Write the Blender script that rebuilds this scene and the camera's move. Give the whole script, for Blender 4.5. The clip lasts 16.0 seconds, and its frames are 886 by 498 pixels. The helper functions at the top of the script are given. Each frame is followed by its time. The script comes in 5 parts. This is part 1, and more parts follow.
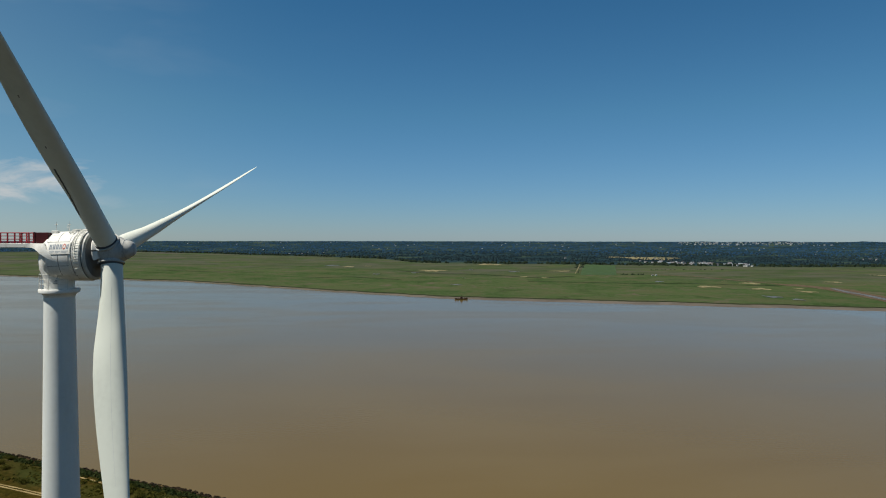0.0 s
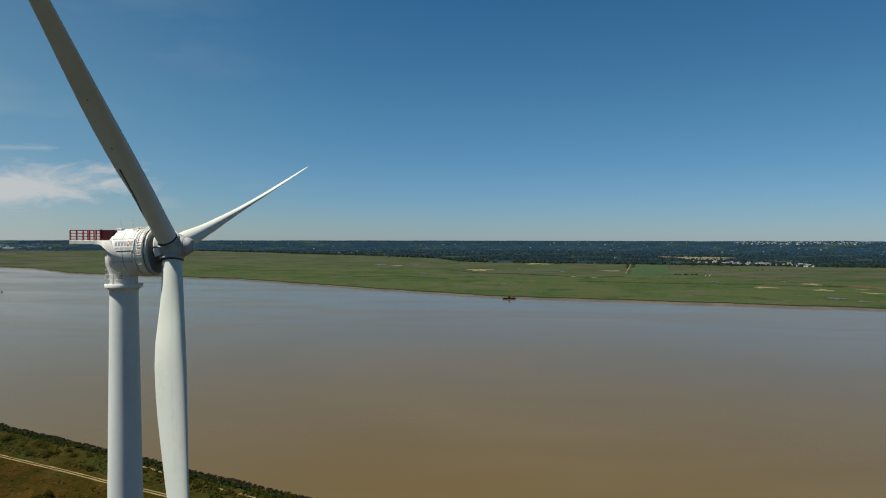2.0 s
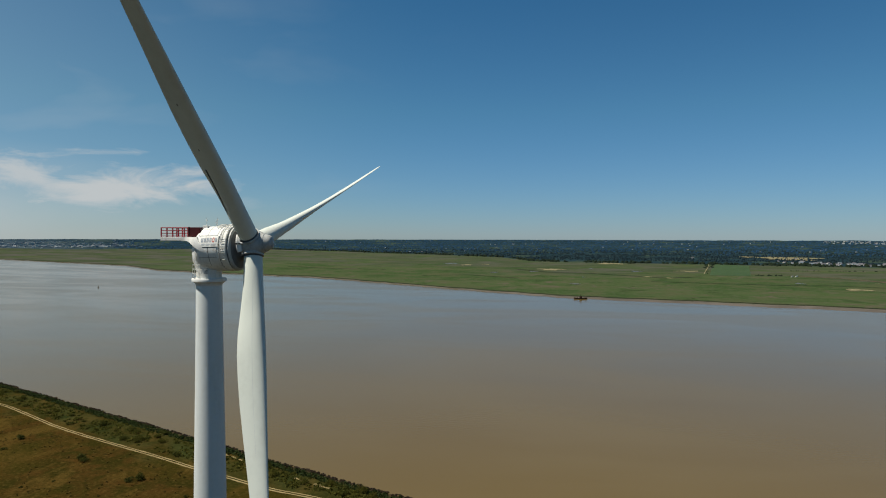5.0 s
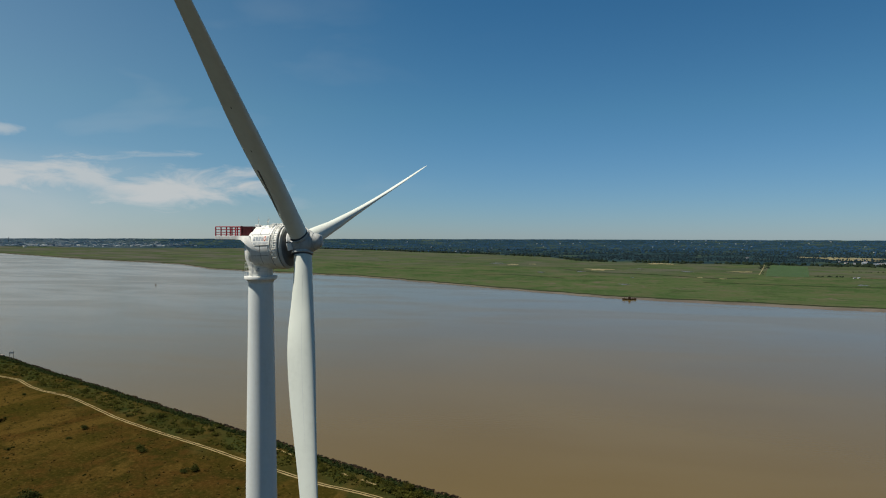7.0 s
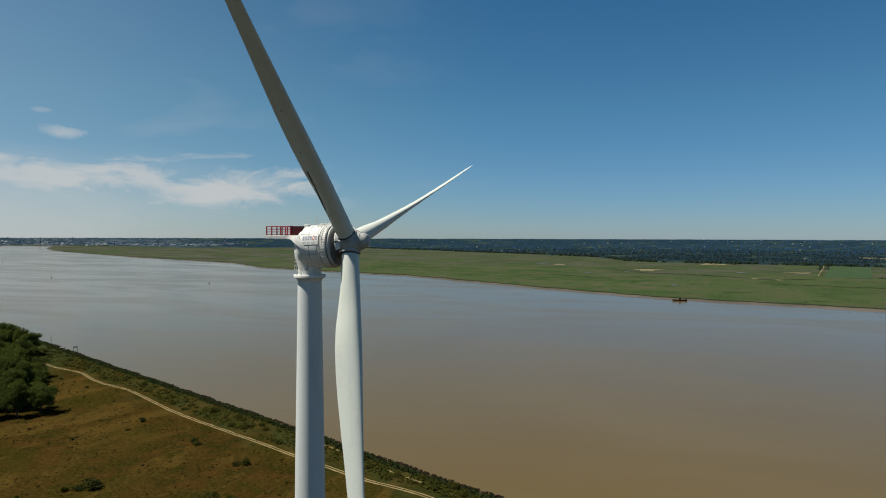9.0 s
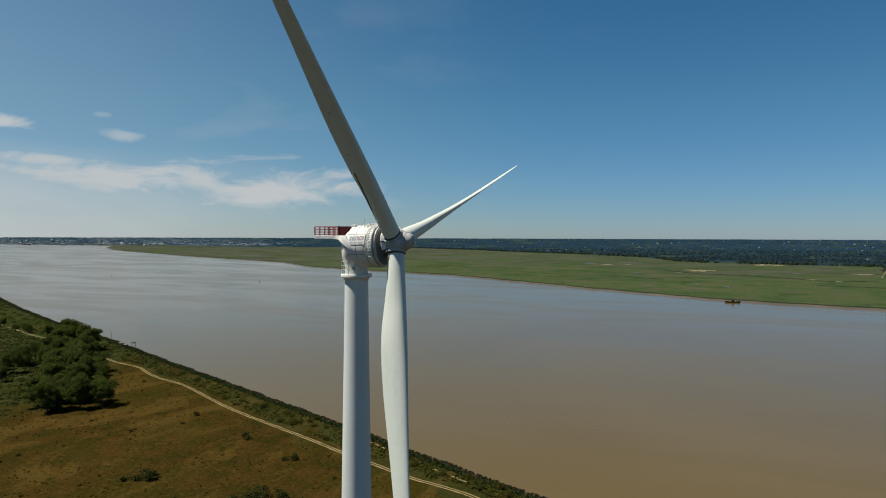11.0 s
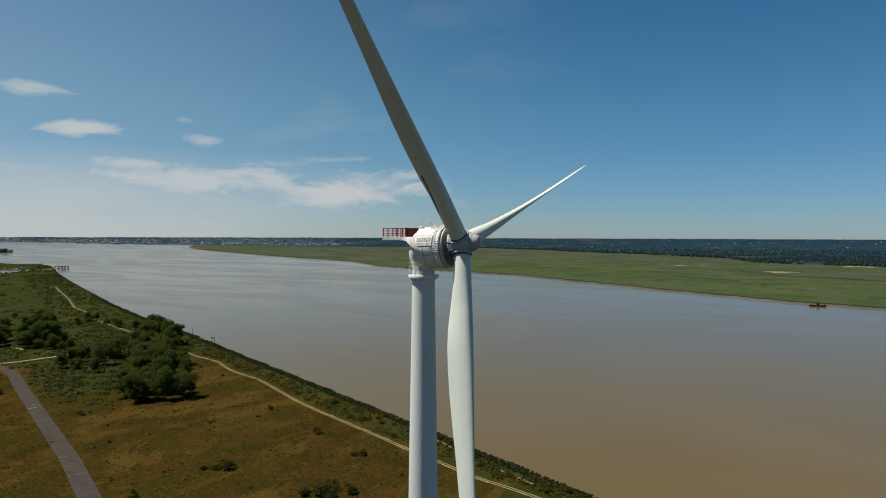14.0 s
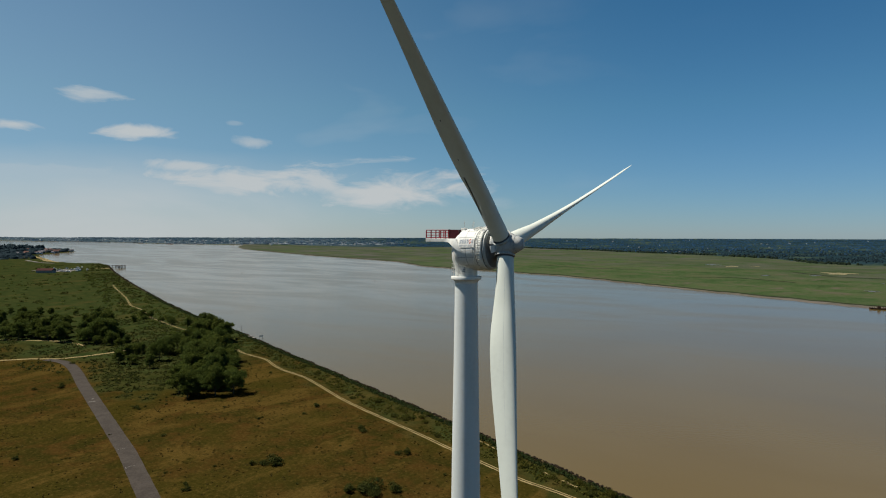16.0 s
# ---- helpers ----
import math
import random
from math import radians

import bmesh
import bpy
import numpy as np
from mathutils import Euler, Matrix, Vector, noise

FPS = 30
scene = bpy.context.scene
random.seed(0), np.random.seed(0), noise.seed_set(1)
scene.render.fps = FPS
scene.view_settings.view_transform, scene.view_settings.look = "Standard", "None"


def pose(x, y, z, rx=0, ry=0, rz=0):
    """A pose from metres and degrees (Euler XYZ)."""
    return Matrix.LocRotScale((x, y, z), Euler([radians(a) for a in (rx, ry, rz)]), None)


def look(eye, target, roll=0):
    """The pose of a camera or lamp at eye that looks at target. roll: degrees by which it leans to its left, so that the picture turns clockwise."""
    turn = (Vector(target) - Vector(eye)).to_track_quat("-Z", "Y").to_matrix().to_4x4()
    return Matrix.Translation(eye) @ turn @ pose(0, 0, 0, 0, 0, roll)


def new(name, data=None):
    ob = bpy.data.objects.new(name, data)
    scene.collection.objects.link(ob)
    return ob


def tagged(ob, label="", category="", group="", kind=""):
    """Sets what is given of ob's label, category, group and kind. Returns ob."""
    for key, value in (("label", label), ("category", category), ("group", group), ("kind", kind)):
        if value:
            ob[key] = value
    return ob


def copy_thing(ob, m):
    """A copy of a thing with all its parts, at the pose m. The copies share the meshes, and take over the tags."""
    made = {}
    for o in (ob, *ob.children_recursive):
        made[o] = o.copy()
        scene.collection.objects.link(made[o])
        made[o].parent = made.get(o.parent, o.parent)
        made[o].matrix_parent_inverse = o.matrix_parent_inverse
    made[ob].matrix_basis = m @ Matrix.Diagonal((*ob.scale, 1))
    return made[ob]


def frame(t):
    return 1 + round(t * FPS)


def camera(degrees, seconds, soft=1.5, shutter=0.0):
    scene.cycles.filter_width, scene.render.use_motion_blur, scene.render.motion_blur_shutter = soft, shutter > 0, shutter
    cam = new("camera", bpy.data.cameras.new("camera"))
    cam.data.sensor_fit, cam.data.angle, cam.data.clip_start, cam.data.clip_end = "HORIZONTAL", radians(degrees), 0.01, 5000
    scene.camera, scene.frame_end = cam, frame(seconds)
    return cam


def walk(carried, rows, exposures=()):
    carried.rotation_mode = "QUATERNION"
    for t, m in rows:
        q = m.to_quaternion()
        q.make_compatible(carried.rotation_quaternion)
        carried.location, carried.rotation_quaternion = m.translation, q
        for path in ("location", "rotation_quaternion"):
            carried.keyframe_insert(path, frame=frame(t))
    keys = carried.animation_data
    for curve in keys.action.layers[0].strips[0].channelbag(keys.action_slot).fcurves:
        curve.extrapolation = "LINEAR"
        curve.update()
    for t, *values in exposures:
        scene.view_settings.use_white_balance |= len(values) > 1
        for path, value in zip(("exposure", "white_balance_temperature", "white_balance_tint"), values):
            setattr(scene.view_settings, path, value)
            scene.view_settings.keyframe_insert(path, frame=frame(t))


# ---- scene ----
cam = camera(69.66, 16.0, soft=1.1)
# seconds, x, y, z, yaw, pitch, roll
ROWS = [
    (0.0, 0.00, 0.00, 101.00, -0.002, -0.962, 0.119),
    (1.0, -0.02, -0.29, 100.81, 2.154, -0.993, 0.113),
    (2.0, -0.03, -0.57, 100.64, 4.284, -1.023, 0.111),
    (3.0, -0.02, -0.85, 100.49, 6.393, -1.051, 0.113),
    (4.0, 0.01, -1.12, 100.37, 8.486, -1.079, 0.118),
    (5.0, 0.05, -1.38, 100.27, 10.567, -1.104, 0.125),
    (6.0, 0.11, -1.64, 100.20, 12.638, -1.129, 0.132),
    (7.0, 0.19, -1.89, 100.15, 14.703, -1.151, 0.141),
    (8.0, 0.28, -2.13, 100.12, 16.761, -1.172, 0.148),
    (9.0, 0.39, -2.36, 100.12, 18.813, -1.190, 0.155),
    (10.0, 0.51, -2.59, 100.14, 20.859, -1.207, 0.160),
    (11.0, 0.65, -2.82, 100.18, 22.899, -1.221, 0.162),
    (12.0, 0.80, -3.03, 100.25, 24.929, -1.233, 0.161),
    (13.0, 0.97, -3.24, 100.34, 26.946, -1.243, 0.156),
    (14.0, 1.16, -3.45, 100.46, 28.948, -1.250, 0.146),
    (15.0, 1.37, -3.64, 100.59, 30.929, -1.254, 0.131),
    (16.0, 1.59, -3.83, 100.76, 32.884, -1.255, 0.109),
]
walk(cam, [(t, pose(x, y, z, 90 + pitch, 0, yaw) @ pose(0, 0, 0, 0, 0, roll)) for t, x, y, z, yaw, pitch, roll in ROWS])

EYE_Z = 101.0

# ---- world, sun ----
SUN_AZ, SUN_EL = 116.0, 62.0      # counter-clockwise from +y, above the horizon
sun_dir = Vector((-math.sin(radians(SUN_AZ)) * math.cos(radians(SUN_EL)), math.cos(radians(SUN_AZ)) * math.cos(radians(SUN_EL)), math.sin(radians(SUN_EL))))
sun_data = bpy.data.lights.new("sun", "SUN")
sun_data.energy, sun_data.angle, sun_data.color = 5.0, radians(0.55), (1.0, 0.95, 0.85)
sun = new("sun", sun_data)
sun.matrix_world = look((0, 0, 300), Vector((0, 0, 300)) - sun_dir)
scene.view_settings.exposure = 0.3


class Nodes:
    """Short ways to make shader nodes in one tree."""

    def __init__(self, tree):
        self.tree = tree
        tree.nodes.clear()

    def add(self, kind, **values):
        node = self.tree.nodes.new(kind)
        for key, value in values.items():
            setattr(node, key, value)
        return node

    def put(self, value, socket):
        if hasattr(value, "is_output"):
            self.tree.links.new(value, socket)
        elif value is not None:
            socket.default_value = value

    def math(self, op, a, b=None, c=None, clamp=False):
        node = self.add("ShaderNodeMath", operation=op, use_clamp=clamp)
        for i, v in enumerate((a, b, c)):
            self.put(v, node.inputs[i])
        return node.outputs[0]

    def ramp(self, value, low, high, a=0.0, b=1.0, smooth=True):
        node = self.add("ShaderNodeMapRange", interpolation_type="SMOOTHSTEP" if smooth else "LINEAR")
        for i, v in enumerate((value, low, high, a, b)):
            self.put(v, node.inputs[i])
        return node.outputs[0]

    def mix(self, f, a, b, blend="MIX"):
        node = self.add("ShaderNodeMix", data_type="RGBA", blend_type=blend)
        self.put(f, node.inputs[0])
        self.put((*a, 1) if isinstance(a, tuple) else a, node.inputs[6])
        self.put((*b, 1) if isinstance(b, tuple) else b, node.inputs[7])
        return node.outputs[2]

    def noise(self, vector, scale, detail=4.0, rough=0.55, distort=0.0):
        node = self.add("ShaderNodeTexNoise")
        self.put(vector, node.inputs["Vector"])
        for key, v in (("Scale", scale), ("Detail", detail), ("Roughness", rough), ("Distortion", distort)):
            node.inputs[key].default_value = v
        return node.outputs["Fac"]

    def stretch(self, vector, sx, sy, sz, rz=0.0):
        node = self.add("ShaderNodeMapping")
        self.put(vector, node.inputs["Vector"])
        node.inputs["Scale"].default_value = (sx, sy, sz)
        node.inputs["Rotation"].default_value = (0, 0, radians(rz))
        return node.outputs[0]

    def bump(self, height, strength, distance):
        node = self.add("ShaderNodeBump")
        node.inputs["Strength"].default_value, node.inputs["Distance"].default_value = strength, distance
        self.put(height, node.inputs["Height"])
        return node.outputs[0]


world = bpy.data.worlds.new("sky")
scene.world = world
world.use_nodes = True
w = Nodes(world.node_tree)
sky = w.add("ShaderNodeTexSky", sky_type="NISHITA", sun_disc=False)
sky.sun_elevation, sky.sun_rotation = radians(SUN_EL), radians(-SUN_AZ)
sky.air_density, sky.dust_density, sky.ozone_density, sky.altitude = 1.0, 0.05, 2.2, 50
way = w.add("ShaderNodeTexCoord").outputs["Generated"]
parts = w.add("ShaderNodeSeparateXYZ")
w.put(way, parts.inputs[0])
el = w.math("MULTIPLY", w.math("ARCSINE", parts.outputs[2]), 180 / math.pi)
az = w.math("MULTIPLY", w.math("ARCTAN2", w.math("MULTIPLY", parts.outputs[0], -1.0), parts.outputs[1]), 180 / math.pi)
flat = w.add("ShaderNodeCombineXYZ")
w.put(w.math("MULTIPLY", az, 0.35), flat.inputs[0]), w.put(el, flat.inputs[1])
wisp = w.noise(flat.outputs[0], 0.5, 7.0, 0.6, 0.6)
broad = w.noise(flat.outputs[0], 0.16, 4.0, 0.5, 0.3)
# clouds: azimuth, elevation, half widths, density
CLOUDS = [(37.5, 4.1, 9, 2.3, 1.0), (50, 4.3, 9.5, 2.5, 0.95), (66, 4.0, 14, 2.6, 0.55), (84, 4.4, 16, 2.6, 0.6), (35, 3.0, 9, 0.9, 0.3), (54.5, 5.7, 4.2, 0.7, 0.85), (43.5, 4.6, 5, 1.6, 0.9),
          (58.1, 8.2, 3.2, 0.8, 0.95), (49.4, 7.9, 2.0, 0.9, 0.65), (61.8, 10.8, 3.0, 0.7, 0.75), (51.0, 9.4, 0.9, 0.3, 0.35), (67.0, 8.1, 3.0, 0.7, 0.9), (70.0, 12.7, 1.4, 0.8, 0.5),
          (78, 10.5, 4.0, 0.9, 0.8), (92, 9.5, 5.0, 1.0, 0.8)]
cover = None
for a0, e0, ra, re, dense in CLOUDS:
    da = w.math("DIVIDE", w.math("SUBTRACT", az, a0), ra)
    de = w.math("DIVIDE", w.math("SUBTRACT", el, e0), re)
    d = w.math("SQRT", w.math("ADD", w.math("MULTIPLY", da, da), w.math("MULTIPLY", de, de)))
    d = w.math("ADD", d, w.math("MULTIPLY", w.math("SUBTRACT", wisp, 0.5), 2.6))
    one = w.ramp(d, 1.15, 0.1, 0.0, dense)
    cover = one if cover is None else w.math("MAXIMUM", cover, one)
veil = w.math("MULTIPLY", w.ramp(broad, 0.45, 0.75, 0.0, 0.22), w.math("MULTIPLY", w.ramp(az, 5.0, 45.0), w.ramp(el, 30.0, 12.0)))
cover = w.math("MAXIMUM", cover, veil)
haze = w.math("MULTIPLY", w.math("MULTIPLY", w.math("MULTIPLY", w.ramp(az, 22.0, 60.0), w.ramp(az, 120.0, 85.0)), w.ramp(el, 10.0, 1.0)), w.ramp(broad, 0.25, 0.7, 0.55, 0.9))
thin_veil = w.math("MULTIPLY", w.math("MULTIPLY", w.math("MULTIPLY", w.ramp(az, 10.0, 80.0), w.ramp(az, 130.0, 90.0)), w.ramp(el, 45.0, 10.0)), 0.22)
cover = w.math("MAXIMUM", w.math("MAXIMUM", cover, haze), thin_veil)
back = w.add("ShaderNodeBackground")
# clear dry air: deep blue overhead, pale blue-grey low down
hue = w.mix(w.ramp(el, 0.0, 11.0, smooth=False), (0.51, 0.73, 1.1), (0.435, 0.84, 1.0))
hue = w.mix(w.ramp(el, 11.0, 24.0, smooth=False), hue, (0.29, 0.77, 0.97))
hue = w.mix(w.ramp(el, 28.0, 60.0), hue, (0.1, 0.26, 0.42))
hue = w.mix(1.0, hue, w.mix(w.ramp(az, 0.0, 45.0), (1.0, 1.0, 1.02), (1.12, 1.06, 0.97)), "MULTIPLY")
deep = w.mix(1.0, sky.outputs[0], hue, "MULTIPLY")
# little glare round the sun in the clear air
near_sun = w.add("ShaderNodeVectorMath", operation="DOT_PRODUCT")
w.put(way, near_sun.inputs[0])
near_sun.inputs[1].default_value = sun_dir
calm = w.ramp(near_sun.outputs["Value"], 0.55, 0.95, 1.0, 0.25)
grey = w.add("ShaderNodeCombineXYZ")
for k in range(3):
    w.put(calm, grey.inputs[k])
deep = w.mix(1.0, deep, grey.outputs[0], "MULTIPLY")
tinted = w.mix(cover, deep, (7.4, 7.9, 8.1))
w.put(tinted, back.inputs[0])
back.inputs[1].default_value = 0.056
w.put(back.outputs[0], w.add("ShaderNodeOutputWorld").inputs[0])

# ---- materials ----


def material(name, build):
    m = bpy.data.materials.new(name)
    m.use_nodes = True
    n = Nodes(m.node_tree)
    bsdf = n.add("ShaderNodeBsdfPrincipled")
    n.put(bsdf.outputs[0], n.add("ShaderNodeOutputMaterial").inputs[0])
    where = n.add("ShaderNodeNewGeometry").outputs["Position"]
    build(n, bsdf, where)
    return m


def paint(name, colour, rough=0.4, dirt=(0.3, 0.3, 0.27), amount=0.25, scale=0.6, metal=0.0, streak=0.25):
    """Painted metal or fibreglass with faint dirt and streaks."""
    def build(n, bsdf, where):
        fine = n.noise(where, scale * 6, 5.0)
        runs = n.noise(n.stretch(where, 1.2, 1.2, streak), scale, 5.0, 0.6)
        f = n.math("MULTIPLY", n.ramp(n.math("ADD", n.math("MULTIPLY", runs, 0.7), n.math("MULTIPLY", fine, 0.3)), 0.45, 0.75), amount)
        n.put(n.mix(f, colour, dirt), bsdf.inputs["Base Color"])
        n.put(n.ramp(fine, 0.3, 0.7, rough - 0.08, rough + 0.1), bsdf.inputs["Roughness"])
        bsdf.inputs["Metallic"].default_value = metal
        bsdf.inputs["Specular IOR Level"].default_value = 0.3
    return material(name, build)


def leafage(name, dark, light, hue=0.35):
    def build(n, bsdf, where):
        geo = n.add("ShaderNodeNewGeometry")
        tone = n.math("ADD", n.math("MULTIPLY", geo.outputs["Random Per Island"], 0.6), n.math("MULTIPLY", n.noise(where, 0.12, 3.0), 0.5))
        info = n.add("ShaderNodeObjectInfo")
        base = n.mix(n.ramp(tone, 0.2, 0.9), dark, light)
        base = n.mix(n.math("MULTIPLY", info.outputs["Random"], hue), base, tuple(0.5 * (a + b) * k for a, b, k in zip(dark, light, (1.5, 1.15, 0.7))))
        n.put(base, bsdf.inputs["Base Color"])
        bsdf.inputs["Roughness"].default_value = 0.8
        bsdf.inputs["Specular IOR Level"].default_value = 0.08
        thin = n.add("ShaderNodeBsdfTranslucent")
        n.put(base, thin.inputs[0])
        both = n.add("ShaderNodeMixShader")
        both.inputs[0].default_value = 0.45
        n.put(bsdf.outputs[0], both.inputs[1]), n.put(thin.outputs[0], both.inputs[2])
        end = [o for o in n.tree.nodes if o.bl_idname == "ShaderNodeOutputMaterial"][0]
        n.put(both.outputs[0], end.inputs[0])
    return material(name, build)


def ground_build(n, bsdf, where):
    side = n.add("ShaderNodeAttribute", attribute_name="side").outputs["Fac"]
    bank = n.add("ShaderNodeAttribute", attribute_name="bank").outputs["Fac"]
    wood = n.add("ShaderNodeAttribute", attribute_name="wood").outputs["Fac"]
    lush = n.add("ShaderNodeAttribute", attribute_name="lush").outputs["Fac"]
    big = n.noise(where, 0.012, 5.0, 0.6, 0.4)
    mid = n.noise(where, 0.07, 5.0, 0.65)
    fine = n.noise(where, 0.6, 6.0, 0.7)
    tiny = n.noise(where, 1.6, 3.0, 0.6)
    patchy = n.noise(n.stretch(where, 1.0, 0.5, 1.0, 35), 0.03, 6.0, 0.7, 0.6)
    grass = n.mix(n.ramp(mid, 0.38, 0.62), (0.0233, 0.0195, 0.0038), (0.048, 0.0254, 0.0063))
    grass = n.mix(n.ramp(big, 0.42, 0.62), grass, (0.0315, 0.0248, 0.0044))
    grass = n.mix(n.math("MULTIPLY", n.ramp(patchy, 0.5, 0.62), 0.85), grass, (0.0685, 0.043, 0.0101))
    grass = n.mix(n.math("MULTIPLY", n.ramp(patchy, 0.46, 0.3), 0.75), grass, (0.0178, 0.0183, 0.0032))
    grass = n.mix(n.math("MULTIPLY", n.ramp(fine, 0.5, 0.68), 0.6), grass, (0.0822, 0.0553, 0.0153))
    grass = n.mix(n.math("MULTIPLY", n.ramp(fine, 0.48, 0.32), 0.7), grass, (0.0124, 0.0117, 0.0026))
    grass = n.mix(n.math("MULTIPLY", n.ramp(tiny, 0.55, 0.35), 0.4), grass, (0.0137, 0.013, 0.0026))
    green = n.mix(n.ramp(mid, 0.35, 0.65), (0.0153, 0.0236, 0.0067), (0.0306, 0.0379, 0.0114))
    green = n.mix(n.math("MULTIPLY", n.ramp(fine, 0.5, 0.8), 0.5), green, (0.0574, 0.0554, 0.016))
    green = n.mix(n.math("MULTIPLY", n.ramp(patchy, 0.5, 0.64), 0.6), green, (0.0536, 0.042, 0.0137))
    green = n.mix(n.math("MULTIPLY", n.ramp(fine, 0.48, 0.32), 0.6), green, (0.0092, 0.0134, 0.0046))
    near = n.mix(lush, grass, green)
    # the marsh: streaks along the river, pale and brown patches
    along = n.stretch(where, 0.22, 1.0, 1.0, 20)
    bands = n.noise(n.stretch(where, 0.6, 1.0, 1.0, 20), 0.005, 5.0, 0.6, 0.8)
    spots = n.noise(where, 0.012, 6.0, 0.7, 0.5)
    back_ = n.add("ShaderNodeAttribute", attribute_name="dry").outputs["Fac"]
    marsh = n.mix(n.ramp(bands, 0.38, 0.62), (0.0305, 0.0561, 0.0191), (0.0457, 0.0681, 0.0263))
    marsh = n.mix(n.math("MULTIPLY", n.ramp(spots, 0.46, 0.6), 0.75), marsh, (0.0594, 0.064, 0.0324))
    marsh = n.mix(n.math("MULTIPLY", n.ramp(spots, 0.46, 0.34), 0.75), marsh, (0.0214, 0.0376, 0.0133))
    marsh = n.mix(n.math("MULTIPLY", n.ramp(n.noise(where, 0.09, 4.0, 0.75), 0.48, 0.62), 0.55), marsh, (0.0647, 0.076, 0.042))
    streaks = n.noise(n.stretch(where, 0.35, 1.0, 1.0, 28), 0.012, 5.0, 0.65, 0.5)
    tawny = n.mix(n.ramp(streaks, 0.42, 0.58), (0.036, 0.047, 0.026), (0.068, 0.066, 0.056))
    marsh = n.mix(n.math("MULTIPLY", n.math("MULTIPLY", n.ramp(n.noise(where, 0.016, 5.0, 0.7, 1.0), 0.55, 0.63), 0.85), n.ramp(bands, 0.4, 0.55)), marsh, (0.076, 0.0681, 0.0481))
    marsh = n.mix(n.math("MULTIPLY", back_, n.ramp(n.noise(where, 0.006, 5.0, 0.65, 0.6), 0.36, 0.54)), marsh, tawny)
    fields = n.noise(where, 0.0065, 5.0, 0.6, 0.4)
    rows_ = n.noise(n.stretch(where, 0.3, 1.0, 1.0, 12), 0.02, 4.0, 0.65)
    # woodland ground in teal: distance haze is put into its colour
    hazed_forest = n.mix(n.ramp(rows_, 0.4, 0.6), (0.009, 0.021, 0.028), (0.017, 0.035, 0.042))
    hazed_forest = n.mix(n.math("MULTIPLY", n.ramp(fields, 0.54, 0.6), 0.8), hazed_forest, (0.036, 0.054, 0.036))
    hazed_forest = n.mix(n.ramp(fields, 0.68, 0.72), hazed_forest, (0.07, 0.075, 0.05))
    far = n.mix(wood, marsh, hazed_forest)
    town_haze = n.add("ShaderNodeAttribute", attribute_name="town_haze").outputs["Fac"]
    # built-up far shore in pale blue-grey, haze painted over its roofs and yards
    far = n.mix(n.math("MULTIPLY", town_haze, n.ramp(rows_, 0.3, 0.6, 0.4, 1.0)), far, n.mix(n.ramp(fields, 0.4, 0.6), (0.03, 0.05, 0.066), (0.06, 0.08, 0.095)))
    land = n.mix(side, near, far)
    mud = n.mix(n.ramp(fine, 0.35, 0.7), (0.054, 0.036, 0.0216), (0.0864, 0.0634, 0.0403))
    wet = n.mix(n.ramp(spots, 0.4, 0.6), (0.082, 0.071, 0.06), (0.11, 0.096, 0.082))
    mud = n.mix(side, mud, wet)
    n.put(n.mix(bank, land, mud), bsdf.inputs["Base Color"])
    bsdf.inputs["Roughness"].default_value = 0.95
    bsdf.inputs["Specular IOR Level"].default_value = 0.0
    n.put(n.bump(n.math("ADD", fine, n.math("MULTIPLY", mid, 2.0)), 0.6, 0.5), bsdf.inputs["Normal"])


def water_build(n, bsdf, where):
    long = n.noise(n.stretch(where, 0.3, 1.0, 1.0, 25), 0.008, 5.0, 0.55, 1.2)
    broad_ = n.noise(where, 0.0035, 3.0, 0.5, 0.6)
    n.put(n.mix(n.ramp(n.math("ADD", n.math("MULTIPLY", long, 0.4), n.math("MULTIPLY", broad_, 0.6)), 0.35, 0.65), (0.1081, 0.0735, 0.0205), (0.1183, 0.084, 0.0293)), bsdf.inputs["Base Color"])
    bsdf.inputs["IOR"].default_value = 1.33
    bsdf.inputs["Specular IOR Level"].default_value = 0.42
    n.put(n.ramp(long, 0.4, 0.62, 0.13, 0.2), bsdf.inputs["Roughness"])
    ripple = n.noise(n.stretch(where, 0.6, 1.0, 1.0, 22), 0.5, 3.0, 0.6)
    n.put(n.bump(ripple, 0.12, 0.3), bsdf.inputs["Normal"])


def pond_build(n, bsdf, where):
    n.put(n.mix(n.ramp(n.noise(where, 0.05), 0.4, 0.6), (0.078, 0.0684, 0.0532), (0.1092, 0.095, 0.076)), bsdf.inputs["Base Color"])
    bsdf.inputs["IOR"].default_value, bsdf.inputs["Roughness"].default_value = 1.33, 0.35
    bsdf.inputs["Specular IOR Level"].default_value = 0.3


def soil(name, dark, light, scale=0.5, rough=0.9):
    def build(n, bsdf, where):
        a, b = n.noise(where, scale, 5.0, 0.65), n.noise(where, scale * 8, 4.0, 0.6)
        n.put(n.mix(n.ramp(n.math("ADD", n.math("MULTIPLY", a, 0.6), n.math("MULTIPLY", b, 0.4)), 0.36, 0.64), dark, light), bsdf.inputs["Base Color"])
        bsdf.inputs["Roughness"].default_value = rough
        bsdf.inputs["Specular IOR Level"].default_value = 0.06
        n.put(n.bump(b, 0.5, 0.06), bsdf.inputs["Normal"])
    return material(name, build)


